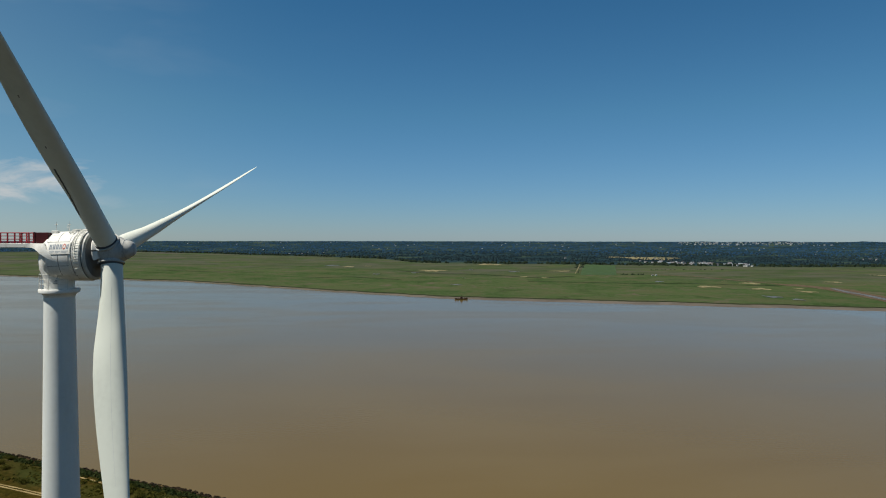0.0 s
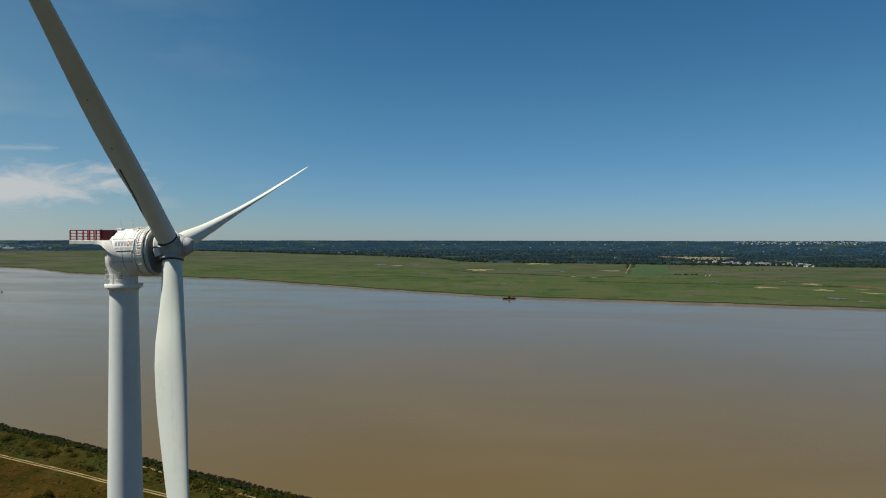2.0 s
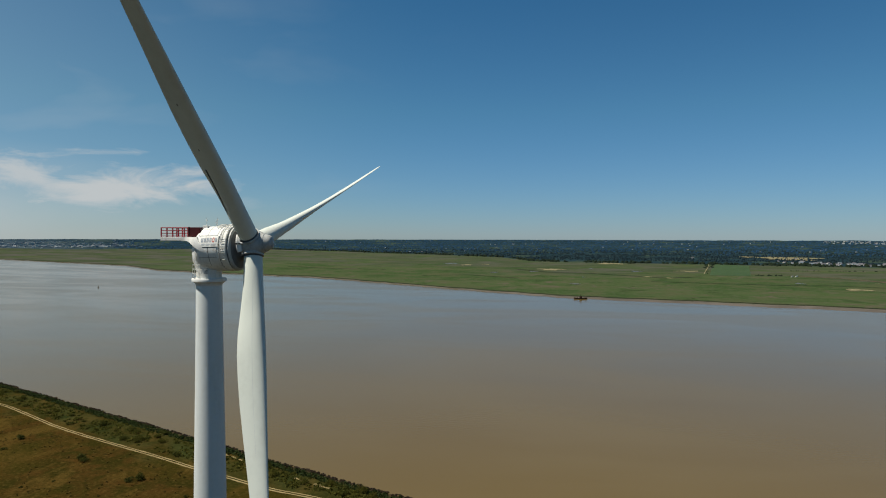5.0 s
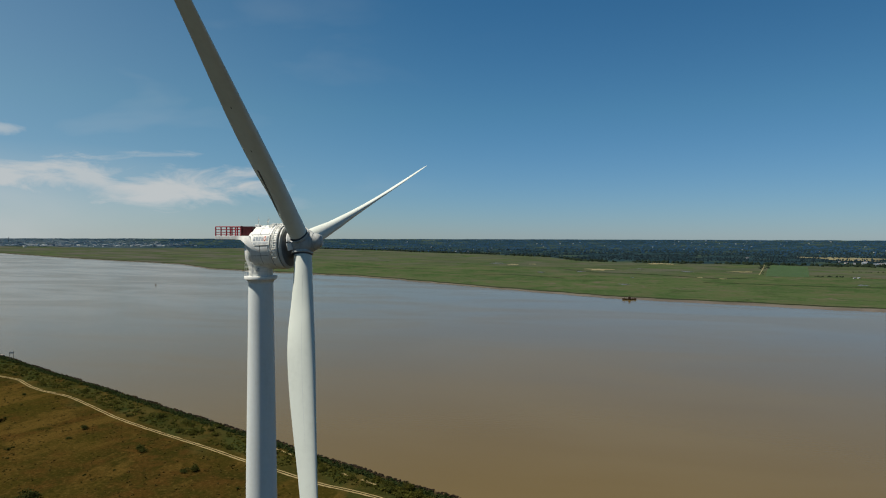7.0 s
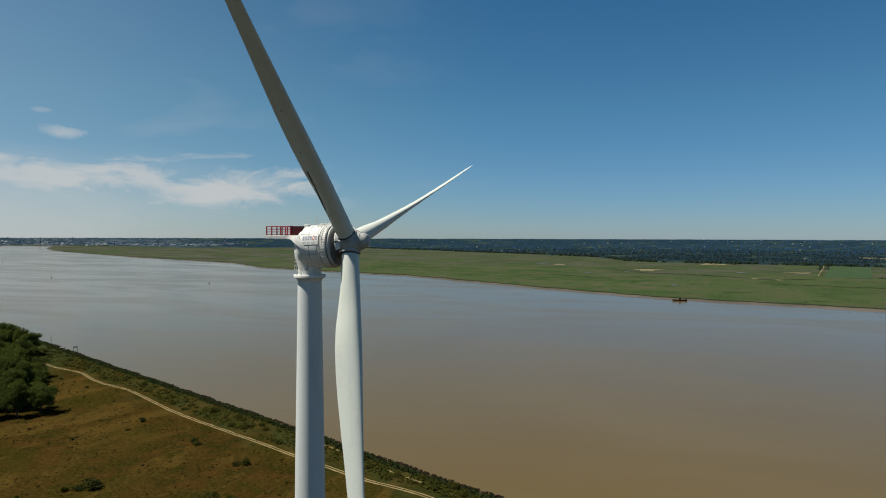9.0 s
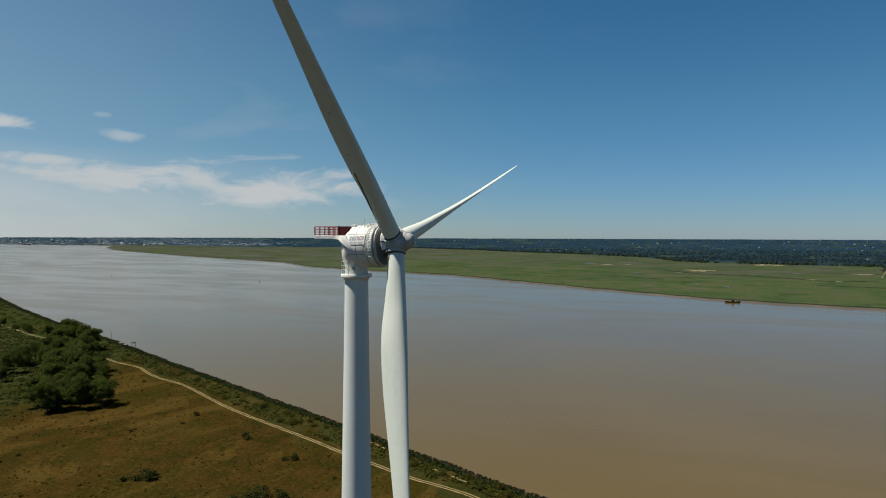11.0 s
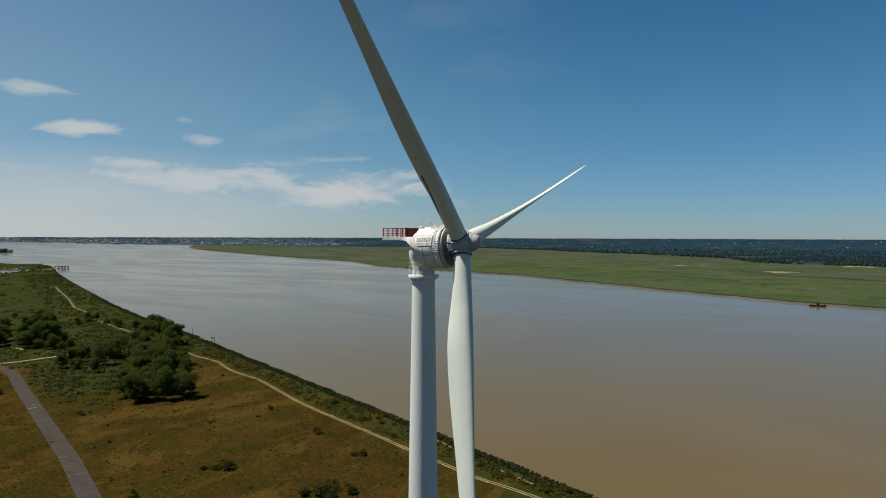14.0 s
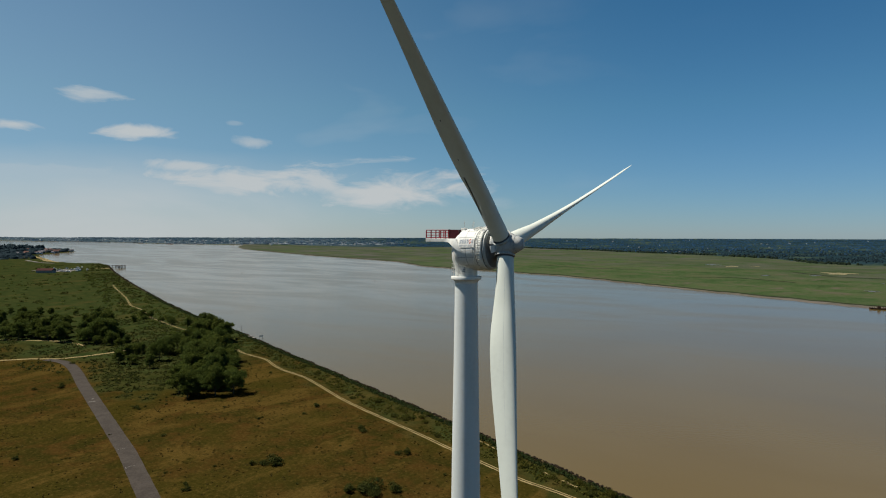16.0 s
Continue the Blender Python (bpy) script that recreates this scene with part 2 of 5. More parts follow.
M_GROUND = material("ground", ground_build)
M_WATER = material("river_water", water_build)
M_POND = material("pool_water", pond_build)
M_TOWER = paint("tower_paint", (0.66, 0.69, 0.67), 0.5, (0.45, 0.47, 0.43), 0.3, 0.25)
M_BLADE = paint("blade_gelcoat", (0.63, 0.66, 0.59), 0.5, (0.4, 0.42, 0.37), 0.35, 0.18)
M_NACELLE = paint("nacelle_paint", (0.73, 0.73, 0.69), 0.6, (0.3, 0.29, 0.25), 0.6, 0.8)
M_HUB = paint("hub_paint", (0.42, 0.43, 0.41), 0.5, (0.13, 0.12, 0.1), 0.85, 0.9)
# dark grey that paints in the shade between drum and hub, plus random dirt
M_FACE_SHADE = paint("generator_face_shade", (0.13, 0.135, 0.135), 0.55, (0.05, 0.05, 0.05), 0.6, 0.8)
M_GREY = paint("generator_grey", (0.27, 0.29, 0.29), 0.5, (0.1, 0.13, 0.11), 0.6, 0.8)
M_DARK = paint("dark_gasket", (0.07, 0.075, 0.08), 0.6, (0.03, 0.03, 0.03), 0.4, 1.0)
M_RED = paint("red_paint", (0.288, 0.0176, 0.027), 0.45, (0.112, 0.016, 0.018), 0.5, 1.0)
M_REDDARK = paint("dark_red_panel", (0.066, 0.0084, 0.0096), 0.5, (0.03, 0.006, 0.006), 0.5, 1.0)
M_RAIL = paint("galvanised_rail", (0.62, 0.62, 0.58), 0.45, (0.35, 0.33, 0.28), 0.4, 1.0, 0.3)
M_LOGO = paint("blue_grey_print", (0.2, 0.24, 0.29), 0.5, (0.2, 0.22, 0.25), 0.2)
M_LOGO_RED = paint("red_print", (0.42, 0.08, 0.05), 0.5, (0.3, 0.1, 0.08), 0.2)
M_PALE = paint("pale_grey_print", (0.45, 0.48, 0.5), 0.5, (0.4, 0.4, 0.4), 0.2)
M_SAND = soil("sandy_track", (0.17, 0.125, 0.055), (0.27, 0.21, 0.1), 0.3)
M_ROAD = soil("worn_asphalt", (0.0386, 0.0319, 0.0264), (0.0585, 0.049, 0.041), 0.15)
M_PATCH = soil("pale_concrete", (0.105, 0.0975, 0.0863), (0.165, 0.15, 0.1312), 0.6)
M_ROCK = soil("revetment_rock", (0.007, 0.005, 0.0032), (0.0238, 0.017, 0.0099), 0.6)
M_MUD = soil("pale_mud", (0.1237, 0.1105, 0.0562), (0.2137, 0.186, 0.107), 0.05)
M_WOOD = soil("weathered_timber", (0.07, 0.055, 0.045), (0.16, 0.13, 0.1), 0.8)
M_BARK = soil("bark", (0.042, 0.035, 0.0245), (0.091, 0.077, 0.0595), 1.0)
M_LEAF = leafage("tree_leaves", (0.0382, 0.0606, 0.0111), (0.0863, 0.1084, 0.0222))
M_SHRUB = leafage("shrub_leaves", (0.0255, 0.0339, 0.0077), (0.0638, 0.0693, 0.0154))
M_GORSE = leafage("bank_scrub", (0.0302, 0.039, 0.0075), (0.0936, 0.092, 0.018))
M_TUFT = leafage("grass_tufts", (0.028, 0.0238, 0.0042), (0.07, 0.0525, 0.0126))
M_REED = leafage("bank_reed", (0.0182, 0.0302, 0.0084), (0.0385, 0.0533, 0.0154))
M_HEDGE = leafage("far_hedges", (0.0129, 0.0238, 0.0156), (0.0256, 0.0403, 0.023))
# green leaves shifted towards blue, middle-distance haze put into the colour
M_WOODS_HAZE = leafage("far_woods", (0.013, 0.0306, 0.0464), (0.0236, 0.0465, 0.0631))
# strongest blue: the haze of the far distance is mixed into the leaf colour
M_HILLS_HAZE = leafage("distant_woods_haze", (0.0208, 0.0682, 0.1525), (0.0274, 0.0832, 0.1778))
M_MARSHGRASS = leafage("marsh_rush", (0.0293, 0.0481, 0.0173), (0.0475, 0.0646, 0.0247))
M_MUDDY = soil("brown_mud", (0.06, 0.044, 0.0255), (0.096, 0.072, 0.0467), 0.05)
M_DITCH = soil("wet_ditch", (0.0126, 0.0182, 0.0084), (0.0245, 0.0294, 0.014), 0.05)
M_PASTURE = soil("dark_pasture", (0.0286, 0.054, 0.0209), (0.0462, 0.0756, 0.033), 0.05)
M_RUST = soil("rusty_wreck", (0.025, 0.016, 0.012), (0.07, 0.045, 0.03), 0.4)
M_WALL = soil("dull_wall", (0.2, 0.18, 0.16), (0.32, 0.29, 0.26), 0.05)
M_SHEDROOF = soil("dark_red_roof", (0.042, 0.015, 0.015), (0.066, 0.027, 0.024), 0.05)
M_STEELDARK = soil("dark_steel", (0.05, 0.06, 0.075), (0.08, 0.09, 0.11), 0.1, 0.6)
M_WHITE = soil("white_render", (0.45, 0.45, 0.43), (0.62, 0.61, 0.58), 0.05)
M_ROOF = soil("slate_roof", (0.09, 0.09, 0.1), (0.16, 0.15, 0.16), 0.1)
M_TILE = soil("clay_roof", (0.09, 0.05, 0.042), (0.14, 0.08, 0.065), 0.1)
M_STEEL = soil("grey_steel", (0.16, 0.19, 0.21), (0.24, 0.27, 0.3), 0.1, 0.6)

# ---- the lie of the land ----
NEAR_X = [-30000, -9000, -5029, -4078, -3876, -3384, -3042, -2502, -2307, -2229, -2048, -1723, -1397, -1165, -868, -704, -602, -526, -408, -322, -244, -161, -133, -104, -70, 300, 2000, 6000, 30000]
NEAR_Y = [1795.5, 1995.5, 2051.5, 1999.5, 1990.5, 1551.5, 1405.5, 1203.5, 1188.5, 1226.5, 1151.5, 982.5, 822.5, 712.5, 574.5, 504.5, 466.5, 436.5, 385.5, 350.0, 317.0, 282.5, 269.5, 257.5, 243.5, 88.5, -604.5, -2204.5, -11004.5]
FAR_X = [-30000, -12000, -10000, -8036, -6939, -6189, -5419, -4900, -4373, -3614, -2272, -1485, -1183, -609, -481, -174, 16, 288, 646, 1500, 3000, 8000, 30000]
FAR_Y = [9000, 4750, 4600, 4584, 4292, 4151, 4200, 4050, 3560, 2993, 2299, 1957, 1705, 1499, 1413, 1202, 1076, 1000, 903, 680, 300, -900, -6000]
WATER_Z = -2.0
# metres from the far bank back to the woods, and the breadth of its mud
WOOD_X = [-30000, -9000, -6000, -4764, -3535, -2500, -1033, -300, -108, 439, 1226, 4000]
WOOD_OFF = [20, 60, 150, 700, 1260, 2400, 2130, 1880, 1540, 1590, 1600, 2400]
MUD_X, MUD_WIDE = [-2500, -600, -174, 16, 288, 1500], [9, 10, 14, 26, 34, 34]


def wob(x, y, size, seed=0.0):
    """Smooth uneven values between about -1 and 1."""
    a, b = np.asarray(x, float) / size, np.asarray(y, float) / size
    return (np.sin(a * 1.7 + 2.1 * np.sin(b * 1.3 + seed) + seed) + np.sin(b * 2.3 + 1.7 * np.sin(a * 1.9 - seed) + 2 * seed) + 0.6 * np.sin((a + b) * 3.7 + seed * 3)) / 2.6


def near_bank(x, y):
    """Metres inland from the near waterline (negative: in the river)."""
    x = np.asarray(x, float)
    return (np.interp(x, NEAR_X, NEAR_Y) - y) * 0.93 + 0.9 * wob(x, 0 * x, 14, 1.0)


def far_bank(x, y):
    x = np.asarray(x, float)
    return (y - np.interp(x, FAR_X, FAR_Y)) * 0.9 + 5 * wob(x, 0 * x, 45, 2.0) + 2 * wob(x, 0 * x, 12, 3.0)


def height(x, y):
    a, b = near_bank(x, y), far_bank(x, y)
    near = np.clip(WATER_Z + np.where(a < 0, a * 0.4, a * 0.19), -6, 0) + np.clip((a - 12) / 30, 0, 1) * 0.35 * wob(x, y, 45, 5.0)
    far = np.clip(WATER_Z + b * np.where(b < 0, 0.22, 1.6 / np.interp(x, MUD_X, MUD_WIDE)), -6, -0.4)
    # low wooded ridges along the horizon
    r, a_ = np.hypot(x, y), np.degrees(np.arctan2(-np.asarray(x, float), y))
    ridge = np.interp(a_, [-45, -30, -18, -5, 15, 30, 45, 70], [34, 30, 16, 12, 9, 9, 16, 26]) * (1 + 0.35 * wob(a_, 0 * a_, 1.7, 2.0) + 0.2 * wob(a_, 0 * a_, 0.5, 1.0))
    far = far + np.clip((r - 8000) / 5000, 0, 1) * ridge * np.clip(b / 800, 0, 1)
    return np.where(a > -12, near, np.maximum(far, -6))


def settle(x, y, z):
    """Beyond 1200 m draws the land in towards the eye, so that the whole distance lies within reach of the lens."""
    x, y, z = np.asarray(x, float), np.asarray(y, float), np.asarray(z, float)
    r = np.maximum(np.hypot(x, y), 1e-6)
    k = np.where(r < 1200, 1.0, (1200 + 3650 * (1 - np.exp(-(r - 1200) / 3650))) / r)
    return x * k, y * k, EYE_Z + (z - EYE_Z) * k


def shrink(x, y):
    r = math.hypot(x, y)
    return 1.0 if r < 1200 else (1200 + 3650 * (1 - math.exp(-(r - 1200) / 3650))) / r


def mesh_of(name, verts, faces, mat, smooth=False):
    me = bpy.data.meshes.new(name)
    me.from_pydata([tuple(v) for v in verts], [], [tuple(f) for f in faces])
    me.materials.append(mat)
    if smooth:
        me.polygons.foreach_set("use_smooth", [True] * len(me.polygons))
    me.update()
    return me


def big_mesh(name, verts, quads, mat, smooth=True):
    """A mesh of quads or triangles from arrays."""
    me = bpy.data.meshes.new(name)
    verts, quads = np.asarray(verts, np.float32), np.asarray(quads, np.int32)
    k = quads.shape[1]
    me.vertices.add(len(verts))
    me.vertices.foreach_set("co", verts.ravel())
    me.loops.add(quads.size)
    me.loops.foreach_set("vertex_index", quads.ravel())
    me.polygons.add(len(quads))
    me.polygons.foreach_set("loop_start", np.arange(0, quads.size, k, dtype=np.int32))
    me.polygons.foreach_set("use_smooth", np.full(len(quads), smooth))
    me.materials.append(mat)
    me.update(calc_edges=True)
    return me


def polar(az_list, r_list):
    a, r = np.meshgrid(np.radians(az_list), r_list, indexing="ij")
    x, y = -np.sin(a) * r, np.cos(a) * r
    na, nr = a.shape
    i = np.arange(na * nr).reshape(na, nr)
    j = np.roll(i, -1, axis=0)
    quads = np.stack([i[:, :-1], i[:, 1:], j[:, 1:], j[:, :-1]], -1).reshape(-1, 4)
    return x.ravel(), y.ravel(), quads


def rough_patch(x, y):
    """1 in the dark rough growth between the road and the clump of trees."""
    u, v = 0.89 * (x + 425) - 0.46 * (y - 262), 0.46 * (x + 425) + 0.89 * (y - 262)
    p, q = -0.79 * (x + 515) + 0.61 * (y - 348), 0.61 * (x + 515) + 0.79 * (y - 348)
    near_ = np.minimum(np.hypot(u / 66, v / 36), np.hypot(p / 105, q / 42))
    return np.clip((1.15 - near_ + 0.3 * wob(x, y, 14, 2.0)) / 0.3, 0, 1)


az_fine = np.concatenate([np.arange(-46, 80, 0.2), np.arange(80, 314, 2.0)])
r_fine = np.concatenate([[0.0, 20, 40, 60, 80, 95, 110, 125, 138], np.geomspace(150, 19300, 380)])
gx, gy, gq = polar(az_fine, r_fine)
gz = height(gx, gy)
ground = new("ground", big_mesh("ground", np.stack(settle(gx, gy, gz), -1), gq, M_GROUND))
tagged(ground, "dry grass land and green river marsh reaching the horizon", "ground", kind="structure")
inland = far_bank(gx, gy)
wood_edge = 0.9 * np.interp(gx, WOOD_X, WOOD_OFF) - 60
a_n = near_bank(gx, gy)
masks = {
    "side": (inland > -60).astype(float),
    "bank": np.where(inland > -60, np.clip((np.interp(gx, MUD_X, MUD_WIDE) + 3 - inland) / 5, 0, 1), np.clip(1 - a_n / 5, 0, 1)),
    "dry": np.maximum(0.65 * np.clip((inland - 520 + 200 * wob(gx, gy, 300, 1.0)) / 300, 0, 1), np.clip((-gx - 900) / 900, 0, 0.9)),
    "town_haze": np.clip((np.degrees(np.arctan2(-gx, gy)) - 37) / 8, 0, 1) * np.clip((inland - wood_edge) / 60, 0, 1),
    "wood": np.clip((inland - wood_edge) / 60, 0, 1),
    "lush": np.clip(np.maximum(0.7 * rough_patch(gx, gy), np.maximum(np.clip((34 + 8 * wob(gx, gy, 20, 3) - a_n) / 8, 0, 1) * np.clip(0.5 + 0.45 * wob(gx, gy, 11, 7), 0.1, 1), np.clip((-gx - 395 + 45 * wob(gx, gy, 60, 4)) / 60, 0, 1) * np.clip((gy - 245 - 0.02 * gx + 25 * wob(gx, gy, 40, 2)) / 40, 0, 1))), 0, 1),
}
for key, values in masks.items():
    ground.data.attributes.new(key, "FLOAT", "POINT").data.foreach_set("value", values.astype(np.float32))

wx, wy, wq = polar(np.concatenate([np.arange(-46, 80, 1.0), np.arange(80, 314, 6.0)]), np.concatenate([[0.0, 60, 120], np.geomspace(150, 17000, 120)]))
water = new("water", big_mesh("water", np.stack(settle(wx, wy, 0 * wx + WATER_Z), -1), wq, M_WATER))
tagged(water, "wide silty brown river reflecting the pale sky", "river", kind="structure")

# ---- builders ----


def part(name, bm, mat, parent=None, label="", smooth=False):
    """Links a bmesh as one mesh object, under a thing or a part."""
    me = bpy.data.meshes.new(name)
    bmesh.ops.recalc_face_normals(bm, faces=bm.faces)
    bm.to_mesh(me)
    bm.free()
    me.materials.append(mat)
    if smooth:
        me.polygons.foreach_set("use_smooth", [True] * len(me.polygons))
        me.set_sharp_from_angle(angle=radians(40))
    ob = new(name, me)
    ob.parent = parent
    return tagged(ob, label) if label else ob


def thing(name, x, y, z, label, category, group="", rz=0.0, kind=""):
    ob = new(name)
    ob.empty_display_size = 0.5
    ob.matrix_world = pose(x, y, z, 0, 0, rz)
    return tagged(ob, label, category, group, kind)


def box(bm, lo, hi, m=None, bevel=0.0):
    lo, hi = Vector(lo), Vector(hi)
    made = bmesh.ops.create_cube(bm, size=1.0, matrix=(m or Matrix()) @ Matrix.Translation((lo + hi) / 2) @ Matrix.Diagonal((*(hi - lo), 1)))
    if bevel:
        edges = list({e for v in made["verts"] for e in v.link_edges})
        bmesh.ops.bevel(bm, geom=edges, offset=bevel, segments=2, affect="EDGES", profile=0.6)


def tube(bm, a, b, r, r2=None, seg=10, caps=True):
    a, b = Vector(a), Vector(b)
    q = (b - a).to_track_quat("Z", "Y").to_matrix().to_4x4()
    bmesh.ops.create_cone(bm, cap_ends=caps, segments=seg, radius1=r, radius2=r if r2 is None else r2, depth=(b - a).length, matrix=Matrix.Translation((a + b) / 2) @ q)


def lathe(bm, profile, m, seg=48, a0=0.0, a1=360.0):
    """Turns (along, radius) pairs round the x axis of m."""
    closed = abs(a1 - a0) >= 360
    n = seg if closed else seg + 1
    rings = []
    for along, r in profile:
        rings.append([bm.verts.new(m @ Vector((along, r * math.cos(radians(a0 + (a1 - a0) * i / seg)), r * math.sin(radians(a0 + (a1 - a0) * i / seg))))) for i in range(n)])
    for p, q in zip(rings, rings[1:]):
        for i in range(n if closed else n - 1):
            j = (i + 1) % n
            bm.faces.new((p[i], q[i], q[j], p[j]))
    return rings


# ---- the wind turbine ----
TOWER = Vector((-58.14, 96.45, 0.0))
HUB = Vector((-50.32, 96.62, 98.98)) - TOWER
AXIS, TILT_UP, TURNED = 1.22, 6.29, 15.81
turbine = thing("wind_turbine", *TOWER, "tall white three-bladed wind turbine standing still on the grassy bank", "wind turbine")
up_x = Matrix.Rotation(radians(-90), 4, "Y")            # the x axis of a lathe turned upwards

bm = bmesh.new()
lathe(bm, [(-1.0, 3.3), (0.0, 3.3), (30.0, 2.98), (52.3, 2.66), (60.7, 2.55), (71.2, 2.39), (81.7, 2.23), (91.5, 2.09), (92.6, 2.07)], up_x, 64)
tower = part("tower", bm, M_TOWER, turbine, "smooth tapered white steel tower", True)
for z, r in ((24.0, 3.05), (48.0, 2.735), (70.2, 2.412)):
    bm = bmesh.new()
    lathe(bm, [(z - 0.03, r - 0.02), (z - 0.02, r), (z + 0.02, r), (z + 0.03, r - 0.02)], up_x, 64)
    part("weld_seam", bm, M_TOWER, tower, smooth=True)
bm = bmesh.new()
lathe(bm, [(91.95, 2.06), (92.35, 2.2), (92.6, 2.5), (92.72, 2.74), (93.15, 2.8), (93.25, 2.74), (93.27, 1.5)], up_x, 64)
part("yaw_deck", bm, M_NACELLE, tower, "round white deck at the tower top", True)
bm = bmesh.new()
box(bm, (-0.45, -3.42, 0.2), (0.45, -3.2, 2.3), Matrix.Rotation(radians(40), 4, "Z"), 0.05)
part("tower_door", bm, M_GREY, tower)

level = Matrix.Translation(HUB) @ Matrix.Rotation(radians(AXIS), 4, "Z")
tilted = level @ Matrix.Rotation(radians(-TILT_UP), 4, "Y")
body_axis = level @ Matrix.Translation((0, 0, -0.62)) @ Matrix.Rotation(radians(-2.0), 4, "Y")

# nacelle drum
bm = bmesh.new()
lathe(bm, [(-9.2, 0.0), (-9.2, 2.1), (-9.05, 2.6), (-8.7, 3.15), (-8.2, 3.52), (-7.6, 3.68), (-4.14, 3.73), (-4.12, 3.66), (-4.0, 3.66), (-3.98, 3.77), (-2.85, 3.79), (-2.82, 3.66)], body_axis, 72)
nacelle = part("nacelle", bm, M_NACELLE, turbine, "weathered white drum-shaped nacelle", True)
bm = bmesh.new()
lathe(bm, [(-2.82, 3.66), (-2.78, 3.56), (-2.66, 3.56), (-2.62, 3.68), (-2.36, 3.66), (-2.28, 3.5), (-2.2, 3.3)], body_axis, 72)
part("generator_ring", bm, M_HUB, nacelle, "dirty grey ring behind the rotor", True)
bm = bmesh.new()
lathe(bm, [(-2.2, 3.3), (-2.12, 3.1), (-2.15, 2.3), (-2.0, 2.05), (-1.5, 1.85), (-1.0, 1.8)], body_axis, 72)
part("generator_face", bm, M_FACE_SHADE, nacelle, "face behind the hub, its shade put into a dark colour", True)
for t0, t1 in ((140, 172), (178, 205), (60, 100)):
    bm = bmesh.new()
    lathe(bm, [(-1.55, 2.0), (-1.6, 2.75), (-1.45, 2.8), (-0.9, 2.45), (-0.85, 2.0)], tilted, 10, t0, t1)
    part("fairing_plate", bm, M_NACELLE, nacelle, "white fairing plate", True)
for a, b, r in ((-4.13, -3.99, 3.672), (-2.79, -2.65, 3.575)):
    bm = bmesh.new()
    lathe(bm, [(a, r - 0.05), (a, r), (b, r), (b, r - 0.05)], body_axis, 72)
    part("drum_seam", bm, M_DARK, nacelle, "dark seam between drum sections")


def drum_patch(name, a0, a1, t0, t1, r, mat, parent, thick=0.06, label="", seg=8):
    """A curved plate on the drum: from a0 to a1 along it, t0 to t1 degrees round it."""
    bm = bmesh.new()
    lathe(bm, [(a0, r - thick), (a0, r), (a1, r), (a1, r - thick)], body_axis, seg, t0, t1)
    return part(name, bm, mat, parent, label, True)


# cover panels with open joints between them
for a, b, t0, t1 in ((-7.7, -6.2, 100, 121), (-6.1, -4.5, 100, 121), (-7.7, -6.2, 122, 144), (-6.1, -4.5, 122, 144), (-7.7, -6.0, 176, 200), (-5.9, -4.5, 176, 200), (-7.7, -6.0, 201, 226), (-5.9, -4.5, 201, 226), (-7.7, -6.2, 76, 99), (-6.1, -4.5, 76, 99)):
    drum_patch("cover_panel", a, b, t0, t1, 3.79, M_NACELLE, nacelle, 0.1, seg=12)
for a in (-6.15, -7.74):
    drum_patch("panel_joint", a - 0.035, a + 0.035, 76, 144, 3.762, M_GREY, nacelle, 0.08, seg=30)
for t in (121.5, 99.5):
    drum_patch("panel_joint", -7.7, -4.5, t - 0.5, t + 0.5, 3.762, M_GREY, nacelle, 0.08, seg=2)
for t in (175.2, 200.5):
    drum_patch("panel_joint", -7.6, -4.5, t - 0.6, t + 0.6, 3.762, M_DARK, nacelle, 0.08, seg=2)
drum_patch("panel_joint", -5.98, -5.92, 176, 226, 3.762, M_DARK, nacelle, 0.08, seg=24)
for k in range(9):
    t = 150 + k * 11
    drum_patch("belt_clamp", -3.95, -3.78, t, t + 2.2, 3.86, M_GREY, nacelle, 0.12, seg=2)
# name board: curved white plate with plain printed shapes
board = drum_patch("name_board", -7.4, -4.2, 146, 174, 3.86, M_NACELLE, nacelle, 0.16, "white board with blue-grey and red printed shapes", 14)
for i in (0, 1, 2, 3, 5):
    for u in (0.0, 0.2):
        drum_patch("print_bar", -7.12 + i * 0.48 + u, -6.98 + i * 0.48 + u, 151.5, 163, 3.872, M_LOGO, board, 0.014, seg=3)
bm = bmesh.new()
rings = [[bm.verts.new(body_axis @ Vector((-5.03 + q * math.cos(g), 3.874 * math.cos(th), 3.874 * math.sin(th)))) for g, th in ((2 * math.pi * k / 24, radians(157.2) + q / 3.87 * 2.1 * math.sin(2 * math.pi * k / 24)) for k in range(24))] for q in (0.12, 0.22)]
for k in range(24):
    bm.faces.new((rings[0][k], rings[1][k], rings[1][(k + 1) % 24], rings[0][(k + 1) % 24]))
part("print_ring", bm, M_LOGO_RED, board, "red printed ring")
for a0, a1 in ((-7.1, -6.4), (-6.25, -5.55), (-5.4, -4.4)):
    drum_patch("print_bar", a0, a1, 166.5, 168.6, 3.872, M_PALE, board, 0.014, seg=3)
    drum_patch("print_bar", a0, a1 - 0.2, 169.8, 171.2, 3.872, M_PALE, board, 0.014, seg=3)


